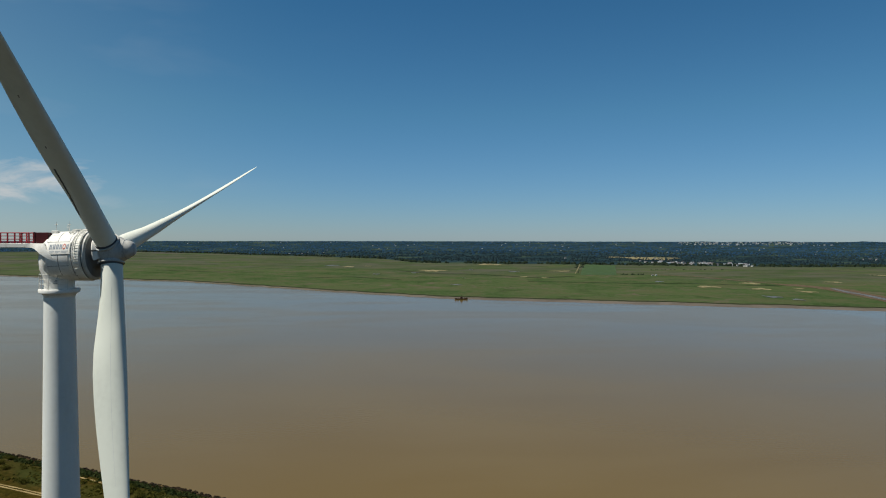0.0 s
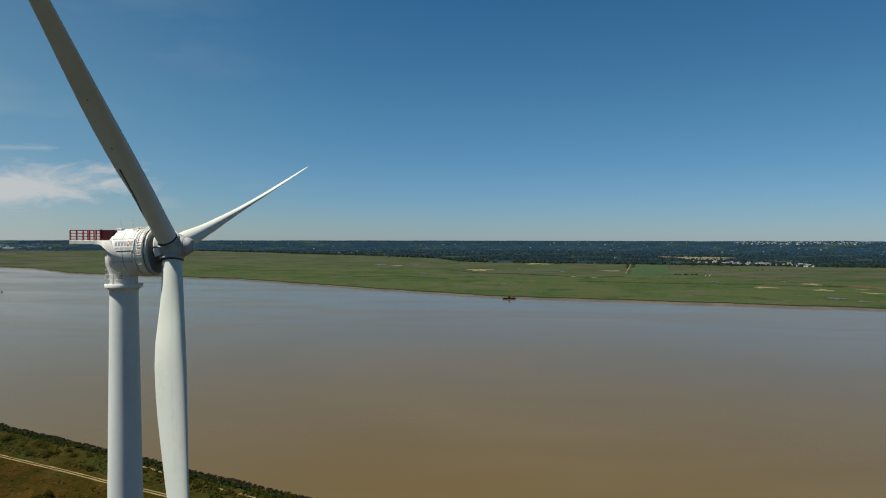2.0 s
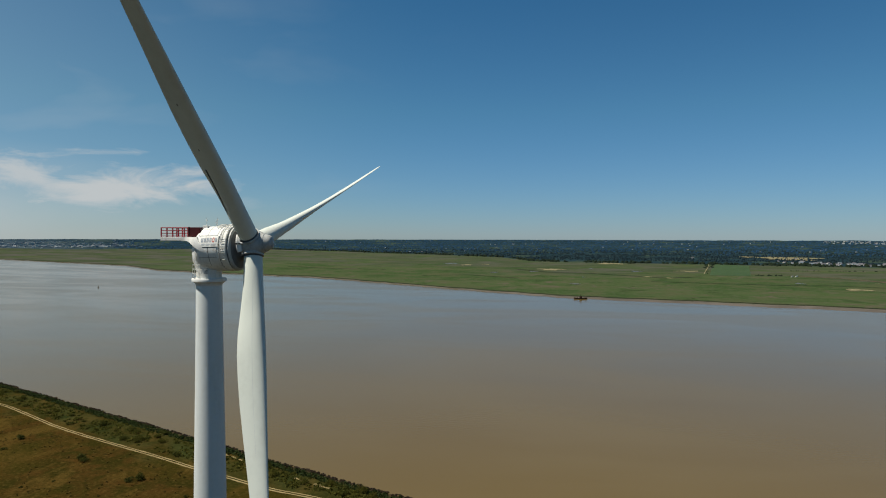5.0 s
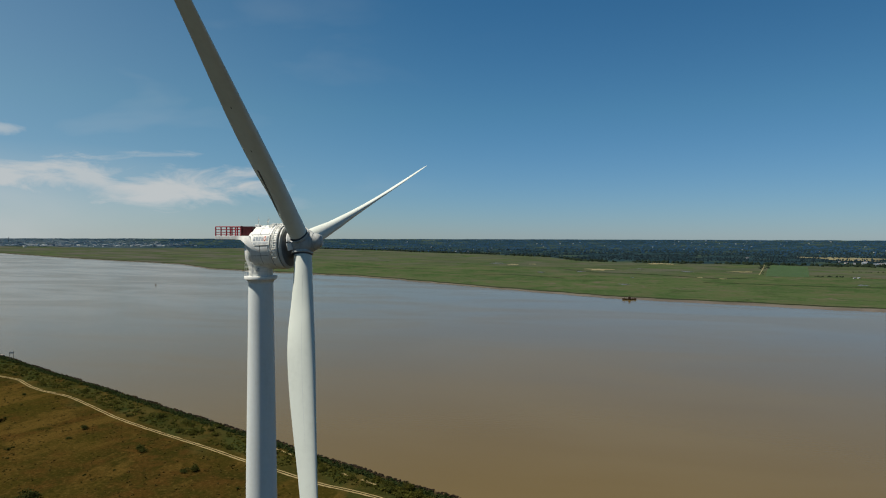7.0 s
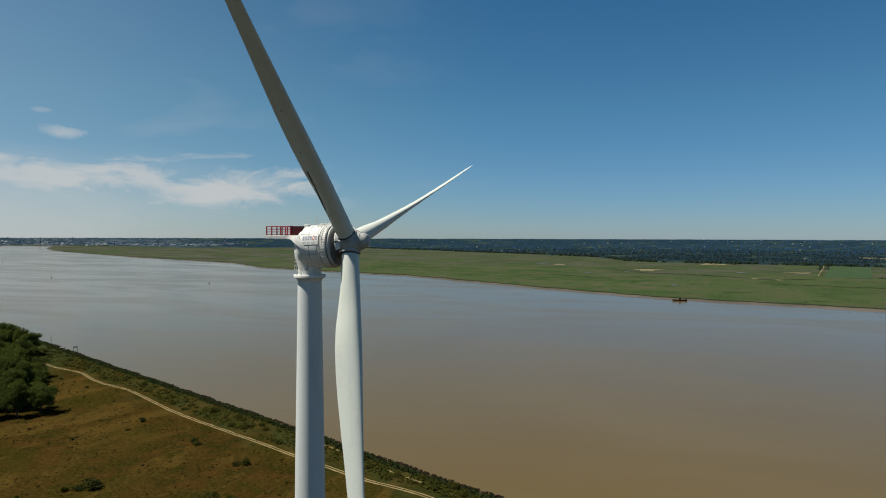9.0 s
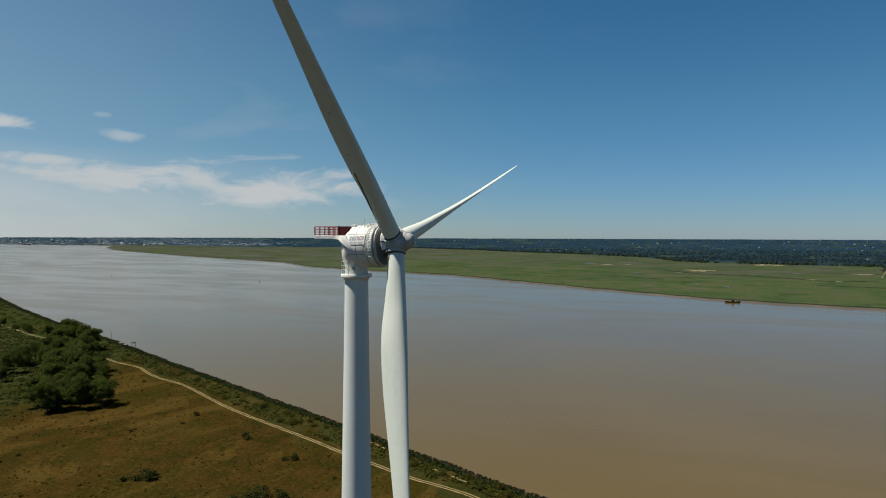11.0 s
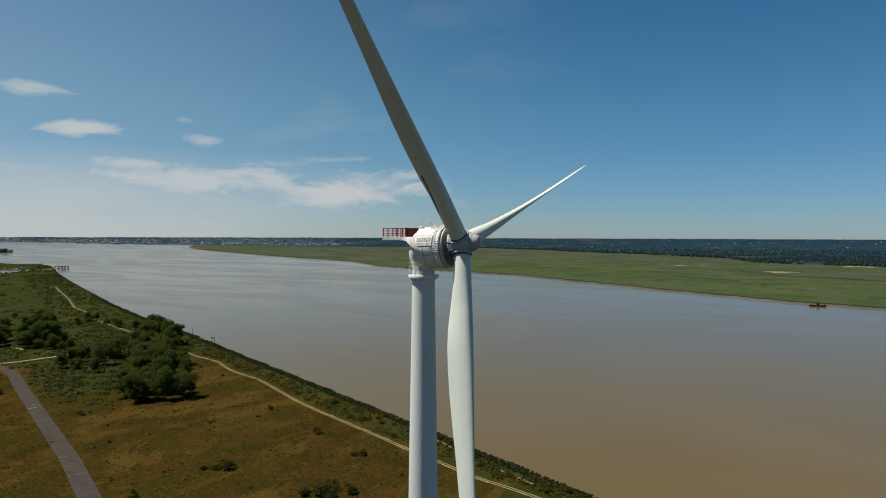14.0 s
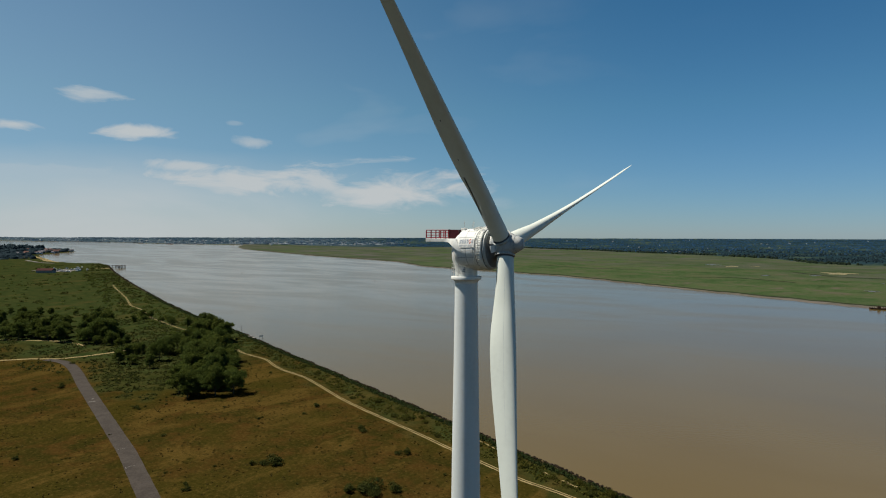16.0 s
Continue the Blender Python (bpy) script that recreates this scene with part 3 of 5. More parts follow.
def bent_ladder(a0, a1, t0, t1, rungs, label=""):
    """A ladder curved round the drum between two angles."""
    bm = bmesh.new()

    def at_drum(a, t, r=4.02):
        return body_axis @ Vector((a, r * math.cos(radians(t)), r * math.sin(radians(t))))

    for a in (a0, a1):
        turns = np.linspace(t0, t1, 30)
        for p, q in zip(turns, turns[1:]):
            tube(bm, at_drum(a, p), at_drum(a, q), 0.065, seg=6)
        for t in np.linspace(t0 + 3, t1 - 3, 6):
            tube(bm, at_drum(a, t, 3.7), at_drum(a, t), 0.05, seg=6)
    for t in np.linspace(t0 + 2, t1 - 2, rungs):
        tube(bm, at_drum(a0, t), at_drum(a1, t), 0.05, seg=6)
    part("bent_ladder", bm, M_RAIL, nacelle, label)


bent_ladder(-3.72, -2.82, 78, 208, 24, "pale bent ladder hugging the drum")
bent_ladder(-5.15, -4.6, 62, 118, 9)

# yaw housing under the drum
bm = bmesh.new()
base_m = Matrix.Rotation(radians(AXIS), 4, "Z")
lathe(bm, [(93.2, 2.02), (94.4, 2.05), (95.3, 2.25), (96.2, 2.6), (97.5, 2.75), (99.0, 2.6)], base_m @ up_x, 40)
part("yaw_housing", bm, M_NACELLE, nacelle, "white rounded neck under the drum", True)
bm = bmesh.new()
for k in range(3):
    z = 93.35 + (k + 1) * 0.72
    last = None
    for i in range(15):
        t = radians(128 + i * 14)
        p = Vector((2.62 * math.cos(t), 2.62 * math.sin(t), z))
        if last is not None:
            tube(bm, last, p, 0.04, seg=6)
        last = p
for i in range(0, 15, 2):
    t = radians(128 + i * 14)
    tube(bm, (2.62 * math.cos(t), 2.62 * math.sin(t), 93.25), (2.62 * math.cos(t), 2.62 * math.sin(t), 95.55), 0.045, seg=6)
part("deck_railing", bm, M_RAIL, tower, "pale tube railing round the yaw deck")
for i in range(4):
    bm = bmesh.new()
    box(bm, (-0.3, -2.03, 94.0 + i * 0.42), (0.9, -1.9, 94.3 + i * 0.42), base_m)
    part("vent_louvre", bm, M_GREY, nacelle)

# hoist platform behind the drum
P0 = HUB.z + 0.52
at = Matrix.Translation((HUB.x, HUB.y, 0)) @ base_m
REAR, FRONT, HALF = -15.2, -9.6, 2.35
bm = bmesh.new()
box(bm, (REAR, -HALF, P0), (FRONT + 1.6, HALF, P0 + 0.62), at, 0.06)
deck = part("hoist_platform", bm, M_NACELLE, nacelle, "white cantilever hoist platform with red rails")
AXLE = HUB.z - 0.62


def bracket(sgn):
    """A side plate that swoops from the platform's edge down onto the drum."""
    bm = bmesh.new()
    xs = np.linspace(-11.4, -6.35, 16)
    low = np.interp(xs, [-11.4, -10.4, -9.6, -8.8, -8.0, -7.2, -6.35], [P0, P0 - 0.02, P0 - 0.2, P0 - 0.6, P0 - 1.15, P0 - 1.65, P0 - 2.0])
    high = np.interp(xs, [-11.4, -8.0, -7.45, -6.35], [P0 + 0.62, P0 + 0.62, P0 - 0.35, P0 - 1.75])
    outer, inner = [], []
    for x, z0, z1 in zip(xs, low, high):
        f = min(1.0, max(0.0, (x + 11.0) / 2.7))
        f = f * f * (3 - 2 * f)
        for row, thick in ((outer, 0.0), (inner, 0.45)):
            line = []
            for k in range(5):
                z = z0 + (z1 - z0) * k / 4
                on_drum = math.sqrt(max(0.1, 3.9 ** 2 - (z - AXLE) ** 2))
                line.append(bm.verts.new(at @ Vector((x, sgn * (HALF + 0.02 + (on_drum - HALF) * f - thick), z))))
            row.append(line)
    for i in range(len(xs) - 1):
        for k in range(4):
            bm.faces.new((outer[i][k], outer[i + 1][k], outer[i + 1][k + 1], outer[i][k + 1]))
            bm.faces.new((inner[i][k + 1], inner[i + 1][k + 1], inner[i + 1][k], inner[i][k]))
        for k in (0, 4):
            bm.faces.new((outer[i][k], outer[i + 1][k], inner[i + 1][k], inner[i][k]))
    for i in (0, -1):
        for k in range(4):
            bm.faces.new((outer[i][k], outer[i][k + 1], inner[i][k + 1], inner[i][k]))
    part("bracket", bm, M_NACELLE, deck, "white bracket swooping onto the drum", True)


bracket(-1)
bracket(1)
top_z = P0 + 0.62
for sgn in (-1, 1):
    n_post = 6
    for i in range(n_post):
        x = REAR + 0.1 + i * (FRONT - 0.4 - REAR) / (n_post - 1)
        bm = bmesh.new()
        box(bm, (x - 0.09, sgn * (HALF - 0.1) - 0.06, top_z - 0.02), (x + 0.09, sgn * (HALF - 0.1) + 0.06, top_z + 1.6), at)
        part("rail_post", bm, M_RED, deck)
    for k, h in enumerate((0.18, 0.62, 1.1, 1.55)):
        bm = bmesh.new()
        tube(bm, at @ Vector((REAR + 0.1, sgn * (HALF - 0.1), top_z + h)), at @ Vector((FRONT - 0.3, sgn * (HALF - 0.1), top_z + h)), 0.075 if k == 3 else 0.05, seg=8)
        part("red_rail", bm, M_RED, deck)
for h in (0.18, 0.62, 1.1, 1.55):
    bm = bmesh.new()
    tube(bm, at @ Vector((REAR + 0.1, -HALF + 0.1, top_z + h)), at @ Vector((REAR + 0.1, HALF - 0.1, top_z + h)), 0.06, seg=8)
    part("red_rail", bm, M_RED, deck)
bm = bmesh.new()
box(bm, (FRONT - 0.5, -HALF + 0.02, top_z), (FRONT + 1.5, HALF - 0.02, top_z + 1.62), at, 0.05)
box(bm, (FRONT - 0.62, -HALF - 0.04, top_z), (FRONT - 0.4, -HALF + 0.2, top_z + 1.68), at)
part("equipment_box", bm, M_REDDARK, deck, "dark red equipment box")
for x, y, h in ((-7.7, -0.9, 1.25), (-6.7, 0.4, 0.9), (-6.0, -0.5, 1.3)):
    bm = bmesh.new()
    tube(bm, at @ Vector((x, y, HUB.z + 2.6)), at @ Vector((x, y, HUB.z + 3.1 + h)), 0.04, 0.03, seg=6)
    tube(bm, at @ Vector((x - 0.2, y, HUB.z + 2.7 + h)), at @ Vector((x + 0.2, y, HUB.z + 2.7 + h)), 0.04, seg=6)
    part("mast", bm, M_RAIL, nacelle)
bm = bmesh.new()
box(bm, (-8.1, -1.5, HUB.z + 2.5), (-7.2, -0.7, HUB.z + 3.05), at, 0.08)
part("roof_hatch", bm, M_NACELLE, nacelle)

# rotor: hub and three blades, feathered
psi, tau = radians(AXIS), radians(TILT_UP)
n0 = Vector((math.cos(psi), math.sin(psi), 0))
NV = n0 * math.cos(tau) + Vector((0, 0, math.sin(tau)))
VV = Vector((0, 0, math.cos(tau))) - n0 * math.sin(tau)
UV = VV.cross(NV)
rotor = new("rotor")
rotor.parent = turbine
bm = bmesh.new()
bmesh.ops.create_uvsphere(bm, u_segments=36, v_segments=20, radius=1.0, matrix=tilted @ Matrix.Diagonal((2.25, 2.35, 2.35, 1)))
lathe(bm, [(-1.9, 1.8), (-1.2, 2.15), (0.3, 2.2), (1.3, 1.95), (2.2, 1.5), (3.0, 1.2), (3.35, 1.0), (3.5, 0.7), (3.55, 0.0)], tilted, 40)
hub = part("hub", bm, M_HUB, rotor, "weathered white rotor hub", True)
bm = bmesh.new()
lathe(bm, [(2.3, 1.45), (2.34, 1.5), (2.42, 1.47), (2.44, 1.3)], tilted, 40)
part("nose_seam", bm, M_GREY, hub)

CHORD = [(2.3, 3.02, 1.0, 0.5), (4.0, 3.02, 0.99, 0.5), (7.0, 3.2, 0.86, 0.47), (11.0, 3.75, 0.62, 0.41), (15.0, 4.32, 0.47, 0.36), (18.5, 4.5, 0.39, 0.34), (22.0, 4.42, 0.34, 0.33), (26.0, 4.15, 0.3, 0.32),
         (31.0, 3.68, 0.27, 0.32), (37.0, 3.05, 0.25, 0.32), (45.0, 2.42, 0.22, 0.32), (55.0, 1.85, 0.2, 0.32), (64.0, 1.35, 0.18, 0.32), (70.0, 0.95, 0.18, 0.34), (73.5, 0.55, 0.18, 0.4), (75.0, 0.12, 0.2, 0.5)]


def blade_frame(angle, s):
    ph = radians(TURNED + angle)
    e = VV * math.cos(ph) + UV * math.sin(ph)
    tg = UV * math.cos(ph) - VV * math.sin(ph)
    x = s / 75.0
    c = HUB + e * s + NV * (3.66 * x + 1.107 * x * x) - tg * 2.12 * x * x
    beta = radians(-13 + np.interp(s, [8, 18, 45, 75], [0, -4, 2, 6]))
    le = NV * math.cos(beta) + tg * math.sin(beta)
    return c, e, le, e.cross(le)


def blade(angle):
    bm = bmesh.new()
    rings, seg = [], 28
    s_all = np.unique(np.concatenate([np.linspace(2.3, 26, 26), np.linspace(26, 73, 26), [73.5, 74.2, 74.7, 75.0]]))
    tab = np.array(CHORD)
    for s in s_all:
        c, t, ax = (float(np.interp(s, tab[:, 0], tab[:, k])) for k in (1, 2, 3))
        o, e, le, th = blade_frame(angle, float(s))
        f = min(1.0, max(0.0, (s - 5.0) / 9.0))
        f = f * f * (3 - 2 * f)
        ring = []
        for i in range(seg):
            q = 2 * math.pi * i / seg
            xr = 0.5 + 0.5 * math.cos(q)                      # 1 at the leading edge
            circle = 0.5 * t * math.sin(q)
            d = 1 - xr
            foil = 5 * t * (0.2969 * math.sqrt(d) - 0.126 * d - 0.3516 * d * d + 0.2843 * d ** 3 - 0.1015 * d ** 4) * (1 if math.sin(q) >= 0 else -0.85)
            y = circle * (1 - f) + foil * f
            ring.append(bm.verts.new(o + le * c * (xr - (1 - ax)) + th * c * y))
        rings.append(ring)
    for p, q in zip(rings, rings[1:]):
        for i in range(seg):
            j = (i + 1) % seg
            bm.faces.new((p[i], p[j], q[j], q[i]))
    bm.faces.new(rings[-1]), bm.faces.new(rings[0][::-1])
    bmesh.ops.recalc_face_normals(bm, faces=bm.faces)
    ob = part("blade", bm, M_BLADE, rotor, "long slender pale fibreglass blade", True)
    o, e, le, th = blade_frame(angle, 0.0)
    m = Matrix.Translation(HUB) @ e.to_track_quat("X", "Z").to_matrix().to_4x4()
    bm = bmesh.new()
    lathe(bm, [(0.8, 1.72), (1.75, 1.72), (1.8, 1.86), (2.0, 1.86), (2.05, 1.7)], m, 40)
    part("blade_socket", bm, M_HUB, hub, smooth=True)
    bm = bmesh.new()
    lathe(bm, [(2.02, 1.7), (2.06, 1.62), (2.22, 1.6), (2.3, 1.56), (2.32, 1.48)], m, 40)
    part("root_gasket", bm, M_DARK, ob, "dark rubber gasket", True)
    if angle == -60:
        blade_strip(ob, "edge_strip", angle, 8.2, 16.0, 0.75, 0.66, 0.09, 0.06, M_DARK, "dark strip near the trailing edge")
        for k in (19.5, 27.0):
            blade_strip(ob, "drain_mark", angle, k, k + 0.35, 0.5, 0.5, 0.05, 0.01, M_DARK, "small dark mark")
    elif angle == 180:
        blade_strip(ob, "joint_line", angle, 6.0, 34.0, 0.42, 0.5, 0.011, 0.004, M_PALE, "thin grey joint line")
    return ob


def blade_strip(ob, name, angle, s0, s1, d0, d1, wide, lift, mat, label):
    """A thin strip on the side of a blade that faces the water meadow, from s0 to s1 metres out, d of the chord behind the front."""
    bm = bmesh.new()
    tab = np.array(CHORD)
    strip = []
    eye_way = Vector((0, 0, EYE_Z)) - TOWER - HUB
    for s in np.linspace(s0, s1, max(2, int((s1 - s0) * 1.5))):
        o, e, le, th = blade_frame(angle, float(s))
        c, t, ax = (float(np.interp(s, tab[:, 0], tab[:, k])) for k in (1, 2, 3))
        f = min(1.0, max(0.0, (s - 5.0) / 9.0))
        f = f * f * (3 - 2 * f)
        side = 1 if th.dot(eye_way) > 0 else -1
        mid = d0 + (d1 - d0) * (s - s0) / (s1 - s0)
        row = []
        for d, up in ((mid - wide / 2, -0.03), (mid - wide / 2 + 0.003, lift), (mid + wide / 2 - 0.003, lift), (mid + wide / 2, -0.03)):
            foil = 5 * t * (0.2969 * math.sqrt(d) - 0.126 * d - 0.3516 * d * d + 0.2843 * d ** 3 - 0.1015 * d ** 4) * (1 if side > 0 else 0.85)
            circle = t * math.sqrt(max(0.0, d * (1 - d)))
            row.append(bm.verts.new(o + le * c * (ax - d) + th * side * (c * (circle * (1 - f) + foil * f) + up)))
        strip.append(row)
    for p, q in zip(strip, strip[1:]):
        for i in range(4):
            bm.faces.new((p[i], p[(i + 1) % 4], q[(i + 1) % 4], q[i]))
    bm.faces.new(strip[0]), bm.faces.new(strip[-1])
    part(name, bm, mat, ob, label)


for angle in (-60, 60, 180):
    blade(angle)

# ---- road and tracks ----


def smooth_line(points, step):
    """Evenly stepped points along a soft curve through the given ones."""
    p = np.array(points, float)
    d = np.concatenate([[0], np.cumsum(np.hypot(*np.diff(p, axis=0).T))])
    s = np.arange(0, d[-1], step)
    k = max(1, int(8 / step))
    out = []
    for c in (0, 1):
        v = np.interp(s, d, p[:, c])
        pad = np.concatenate([np.full(k, v[0]), v, np.full(k, v[-1])])
        out.append(np.convolve(pad, np.ones(2 * k + 1) / (2 * k + 1), "valid"))
    out = np.stack(out, -1)
    out[0], out[-1] = p[0], out[-1]
    return out


def ribbon(name, points, width, mat, lift=0.12, step=3.0, offset=0.0, ragged=0.25, seed=1.0, parent=None):
    c = smooth_line(points, step)
    t = np.gradient(c, axis=0)
    t /= np.hypot(t[:, 0], t[:, 1])[:, None]
    n = np.stack([-t[:, 1], t[:, 0]], -1)
    s = np.arange(len(c)) * step
    half_a = width / 2 + ragged * wob(s, 0 * s, 5, seed)
    half_b = width / 2 + ragged * wob(s, 0 * s, 5, seed + 4)
    rows = [c + n * (offset + half_a)[:, None], c + n * offset, c - n * (half_b - offset)[:, None]]
    verts = []
    for row in rows:
        verts.append(np.stack(settle(row[:, 0], row[:, 1], height(row[:, 0], row[:, 1]) + lift), -1))
    m = len(c)
    i = np.arange(m - 1)
    quads = np.concatenate([np.stack([i + k * m, i + k * m + 1, i + (k + 1) * m + 1, i + (k + 1) * m], -1) for k in (0, 1)])
    ob = new(name, big_mesh(name, np.concatenate(verts), quads, mat))
    ob.parent = parent
    return ob


TRACK = [(60, 172), (-20, 199), (-89, 227), (-112, 232), (-136, 241), (-156, 248), (-178, 257), (-203, 266), (-232, 277), (-264, 290), (-302, 309), (-323, 319), (-355, 328), (-371, 335), (-396, 349), (-434, 357), (-472, 374),
         (-540, 396), (-620, 420), (-707, 448), (-799, 491), (-862, 514), (-987, 580), (-1157, 662), (-1240, 704)]
ROAD = [(-60, 66), (-230, 140.5), (-280, 162.5), (-336, 184.5), (-381, 202), (-434, 223), (-470, 238), (-490, 245.5), (-505, 250.5), (-519, 253.5), (-533, 253.5), (-545, 250)]
ROAD_LINE = [tuple(p) for p in smooth_line(ROAD, 6.0)]
track = ribbon("track", TRACK, 0.8, M_SAND, 0.14, 3.0, 0.75, 0.2, 1.0)
tagged(track, "pale sandy double-rut track along the bank", "track", kind="structure")
tagged(ribbon("track", TRACK, 0.72, M_SAND, 0.14, 3.0, -0.75, 0.2, 2.0), "pale sandy double-rut track along the bank", "track", kind="structure")
tagged(ribbon("road", ROAD, 7.8, M_ROAD, 0.22, 2.0, 0.0, 0.08, 3.0), "worn grey asphalt road across dry grass", "road", kind="structure")
tagged(ribbon("road", [(-760, 120), (-640, 182), (-569, 229), (-554, 247), (-538, 258), (-532, 276), (-529, 300), (-532, 325)], 4.0, M_SAND, 0.16, 3.0, 0.0, 0.5, 4.0), "pale sandy road meeting the asphalt", "road", kind="structure")
tagged(ribbon("path", [(-760, 240), (-682, 275), (-635, 299), (-605, 304), (-581, 302)], 3.0, M_SAND, 0.14, 3.0, 0.0, 0.6, 5.0), "narrow sandy path through rough grass", "path", kind="structure")
for a, b, wide in (((-382.2, 199.2), (-379.8, 204.8), 1.5), ((-388, 205.5), (-386, 202), 1.2), ((-286, 161.6), (-284, 166.6), 0.4), ((-261.3, 150.8), (-258.8, 156.4), 0.3), ((-261.3, 150.8), (-257.5, 149.2), 0.3)):
    tagged(ribbon("road_patch", [a, ((a[0] + b[0]) / 2, (a[1] + b[1]) / 2), b], wide, M_PATCH, 0.3, 0.7, 0.0, 0.12, 6.0), "pale mended patch on the asphalt", "road patch", kind="structure")

TX, TY = np.array(TRACK)[::-1].T


def track_inland(x):
    """How far inland of the water the track runs."""
    return near_bank(x, np.interp(x, TX, TY))


# ---- vegetation ----


def leaves(rng, lobes, count, size, hang=0.0):
    """Many small leaf clumps on the shells of overlapping lobes: (x, y, z, rx, rz) each."""
    lobes = np.array(lobes)
    weight = lobes[:, 3] ** 2
    pick = rng.choice(len(lobes), count, p=weight / weight.sum())
    d = rng.normal(size=(count, 3))
    d[:, 2] = np.where(d[:, 2] < -0.3, -d[:, 2] * 0.6, d[:, 2])
    d /= np.linalg.norm(d, axis=1)[:, None]
    L = lobes[pick]
    c = L[:, :3] + d * np.stack([L[:, 3], L[:, 3], L[:, 4]], -1) * (0.45 + 0.8 * rng.random((count, 1)) ** 0.8)
    c[:, 2] = np.maximum(c[:, 2], 0.05)
    n = d + 0.6 * rng.normal(size=(count, 3))
    n /= np.linalg.norm(n, axis=1)[:, None]
    a = np.cross(n, rng.normal(size=(count, 3)))
    a /= np.linalg.norm(a, axis=1)[:, None]
    b = np.cross(n, a)
    s = size * (0.55 + 0.9 * rng.random((count, 1)))
    k = s * (0.5 + 0.5 * rng.random((count, 1)))
    v = np.stack([c - a * s, c - b * k + n * s * 0.2, c + a * s, c + b * k - n * s * 0.2], 1).reshape(-1, 3)
    q = np.arange(count * 4).reshape(-1, 4)
    return v, q


def tree(seed, h, wide, label, count=11000):
    rng = np.random.default_rng(seed)
    ob = thing("tree", 0, 0, 0, label, "tree", "trees on the bank")
    bm = bmesh.new()
    lean = Vector((rng.normal() * 0.04, rng.normal() * 0.04, 1))
    tube(bm, (0, 0, -0.3), lean * h * 0.35, 0.022 * h, 0.016 * h, 8)
    tube(bm, lean * h * 0.35, lean * h * 0.8, 0.016 * h, 0.004 * h, 8)
    lobes = [(0, 0, h * 0.74, wide * 0.3, h * 0.2), (0, 0, h * 0.45, wide * 0.34, h * 0.26)]
    for i in range(24):
        a, z = rng.random() * 6.28, h * (0.2 + 0.66 * rng.random())
        r = wide * 0.42 * (1.15 - 1.0 * abs(z / h - 0.5)) * (0.45 + 0.7 * rng.random())
        tip = Vector((math.cos(a) * r, math.sin(a) * r, z))
        tube(bm, lean * (z - h * 0.14), tip, 0.007 * h, 0.002 * h, 6)
        lobes.append((*tip, wide * (0.1 + 0.1 * rng.random()), h * (0.07 + 0.08 * rng.random())))
    part("trunk", bm, M_BARK, ob)
    v, q = leaves(rng, lobes, count, 0.009 * h + 0.1)
    crown = new("crown", big_mesh("crown", v, q, M_LEAF, False))
    crown.parent = ob
    return ob


def shrub(seed, h, wide, mat, count, name="bush", label="", size=0.3, group=""):
    rng = np.random.default_rng(seed)
    lobes = []
    for i in range(7):
        a, r = rng.random() * 6.28, wide * 0.36 * math.sqrt(rng.random())
        lobes.append((math.cos(a) * r, math.sin(a) * r * 0.8, h * (0.2 + 0.3 * rng.random()), wide * (0.16 + 0.12 * rng.random()), h * (0.25 + 0.25 * rng.random())))
    v, q = leaves(rng, lobes, count, size)
    return tagged(new(name, big_mesh(name, v, q, mat, False)), label, "bush", group)


def place(kinds, spots, rng, spread=(0.8, 1.25)):
    """Puts copies of the kinds at the spots (x, y, scale); the first of each kind stands at the first spots."""
    for i, (x, y, s) in enumerate(spots):
        ob = kinds[i % len(kinds)]
        k = s * (spread[0] + (spread[1] - spread[0]) * rng.random()) * shrink(x, y)
        X, Y, Z = (float(c) for c in settle(x, y, float(height(x, y)) - 0.05))
        m = pose(X, Y, Z, 0, 0, rng.random() * 360) @ Matrix.Diagonal((k, k, k * (0.85 + 0.3 * rng.random()), 1))
        if i < len(kinds):
            ob.matrix_basis = m
        else:
            c = copy_thing(ob, Matrix())
            c.matrix_basis = m


rng = np.random.default_rng(11)
T1 = [tree(21, 19, 13, "tall leafy green tree in a riverside clump"), tree(22, 17, 14, "broad leafy green tree in a riverside clump"), tree(23, 22, 11, "slim tall green tree in a riverside clump"), tree(24, 14, 14, "rounded dark green tree in rough grass")]
# the clump by the bank: narrow along the track, deep away from it
spots = []
for row in range(10):
    for col in (-15, -5, 5, 15):
        d, c = row * 13 + 3 * rng.normal(), col * (1.0 - 0.03 * row) + 2 * rng.normal()
        spots.append((-336 - 0.79 * d + 0.61 * c, 249 + 0.61 * d + 0.79 * c, 0.82 + 0.018 * row))
spots += [(-432, 318, 0.55), (-450, 332, 0.6), (-470, 345, 0.55), (-440, 345, 0.65), (-455, 356, 0.65), (-420, 305, 0.5), (-400, 292, 0.5), (-482, 360, 0.6), (-494, 386, 0.95), (-502, 390, 1.0), (-512, 392, 0.9), (-488, 380, 0.75)]
# the clump thins out up-river, towards the tall trees on the bank
spots += [(-508, 292, 0.36), (-566, 318, 0.62), (-572, 330, 0.6), (-580, 312, 0.5), (-590, 330, 0.55)]
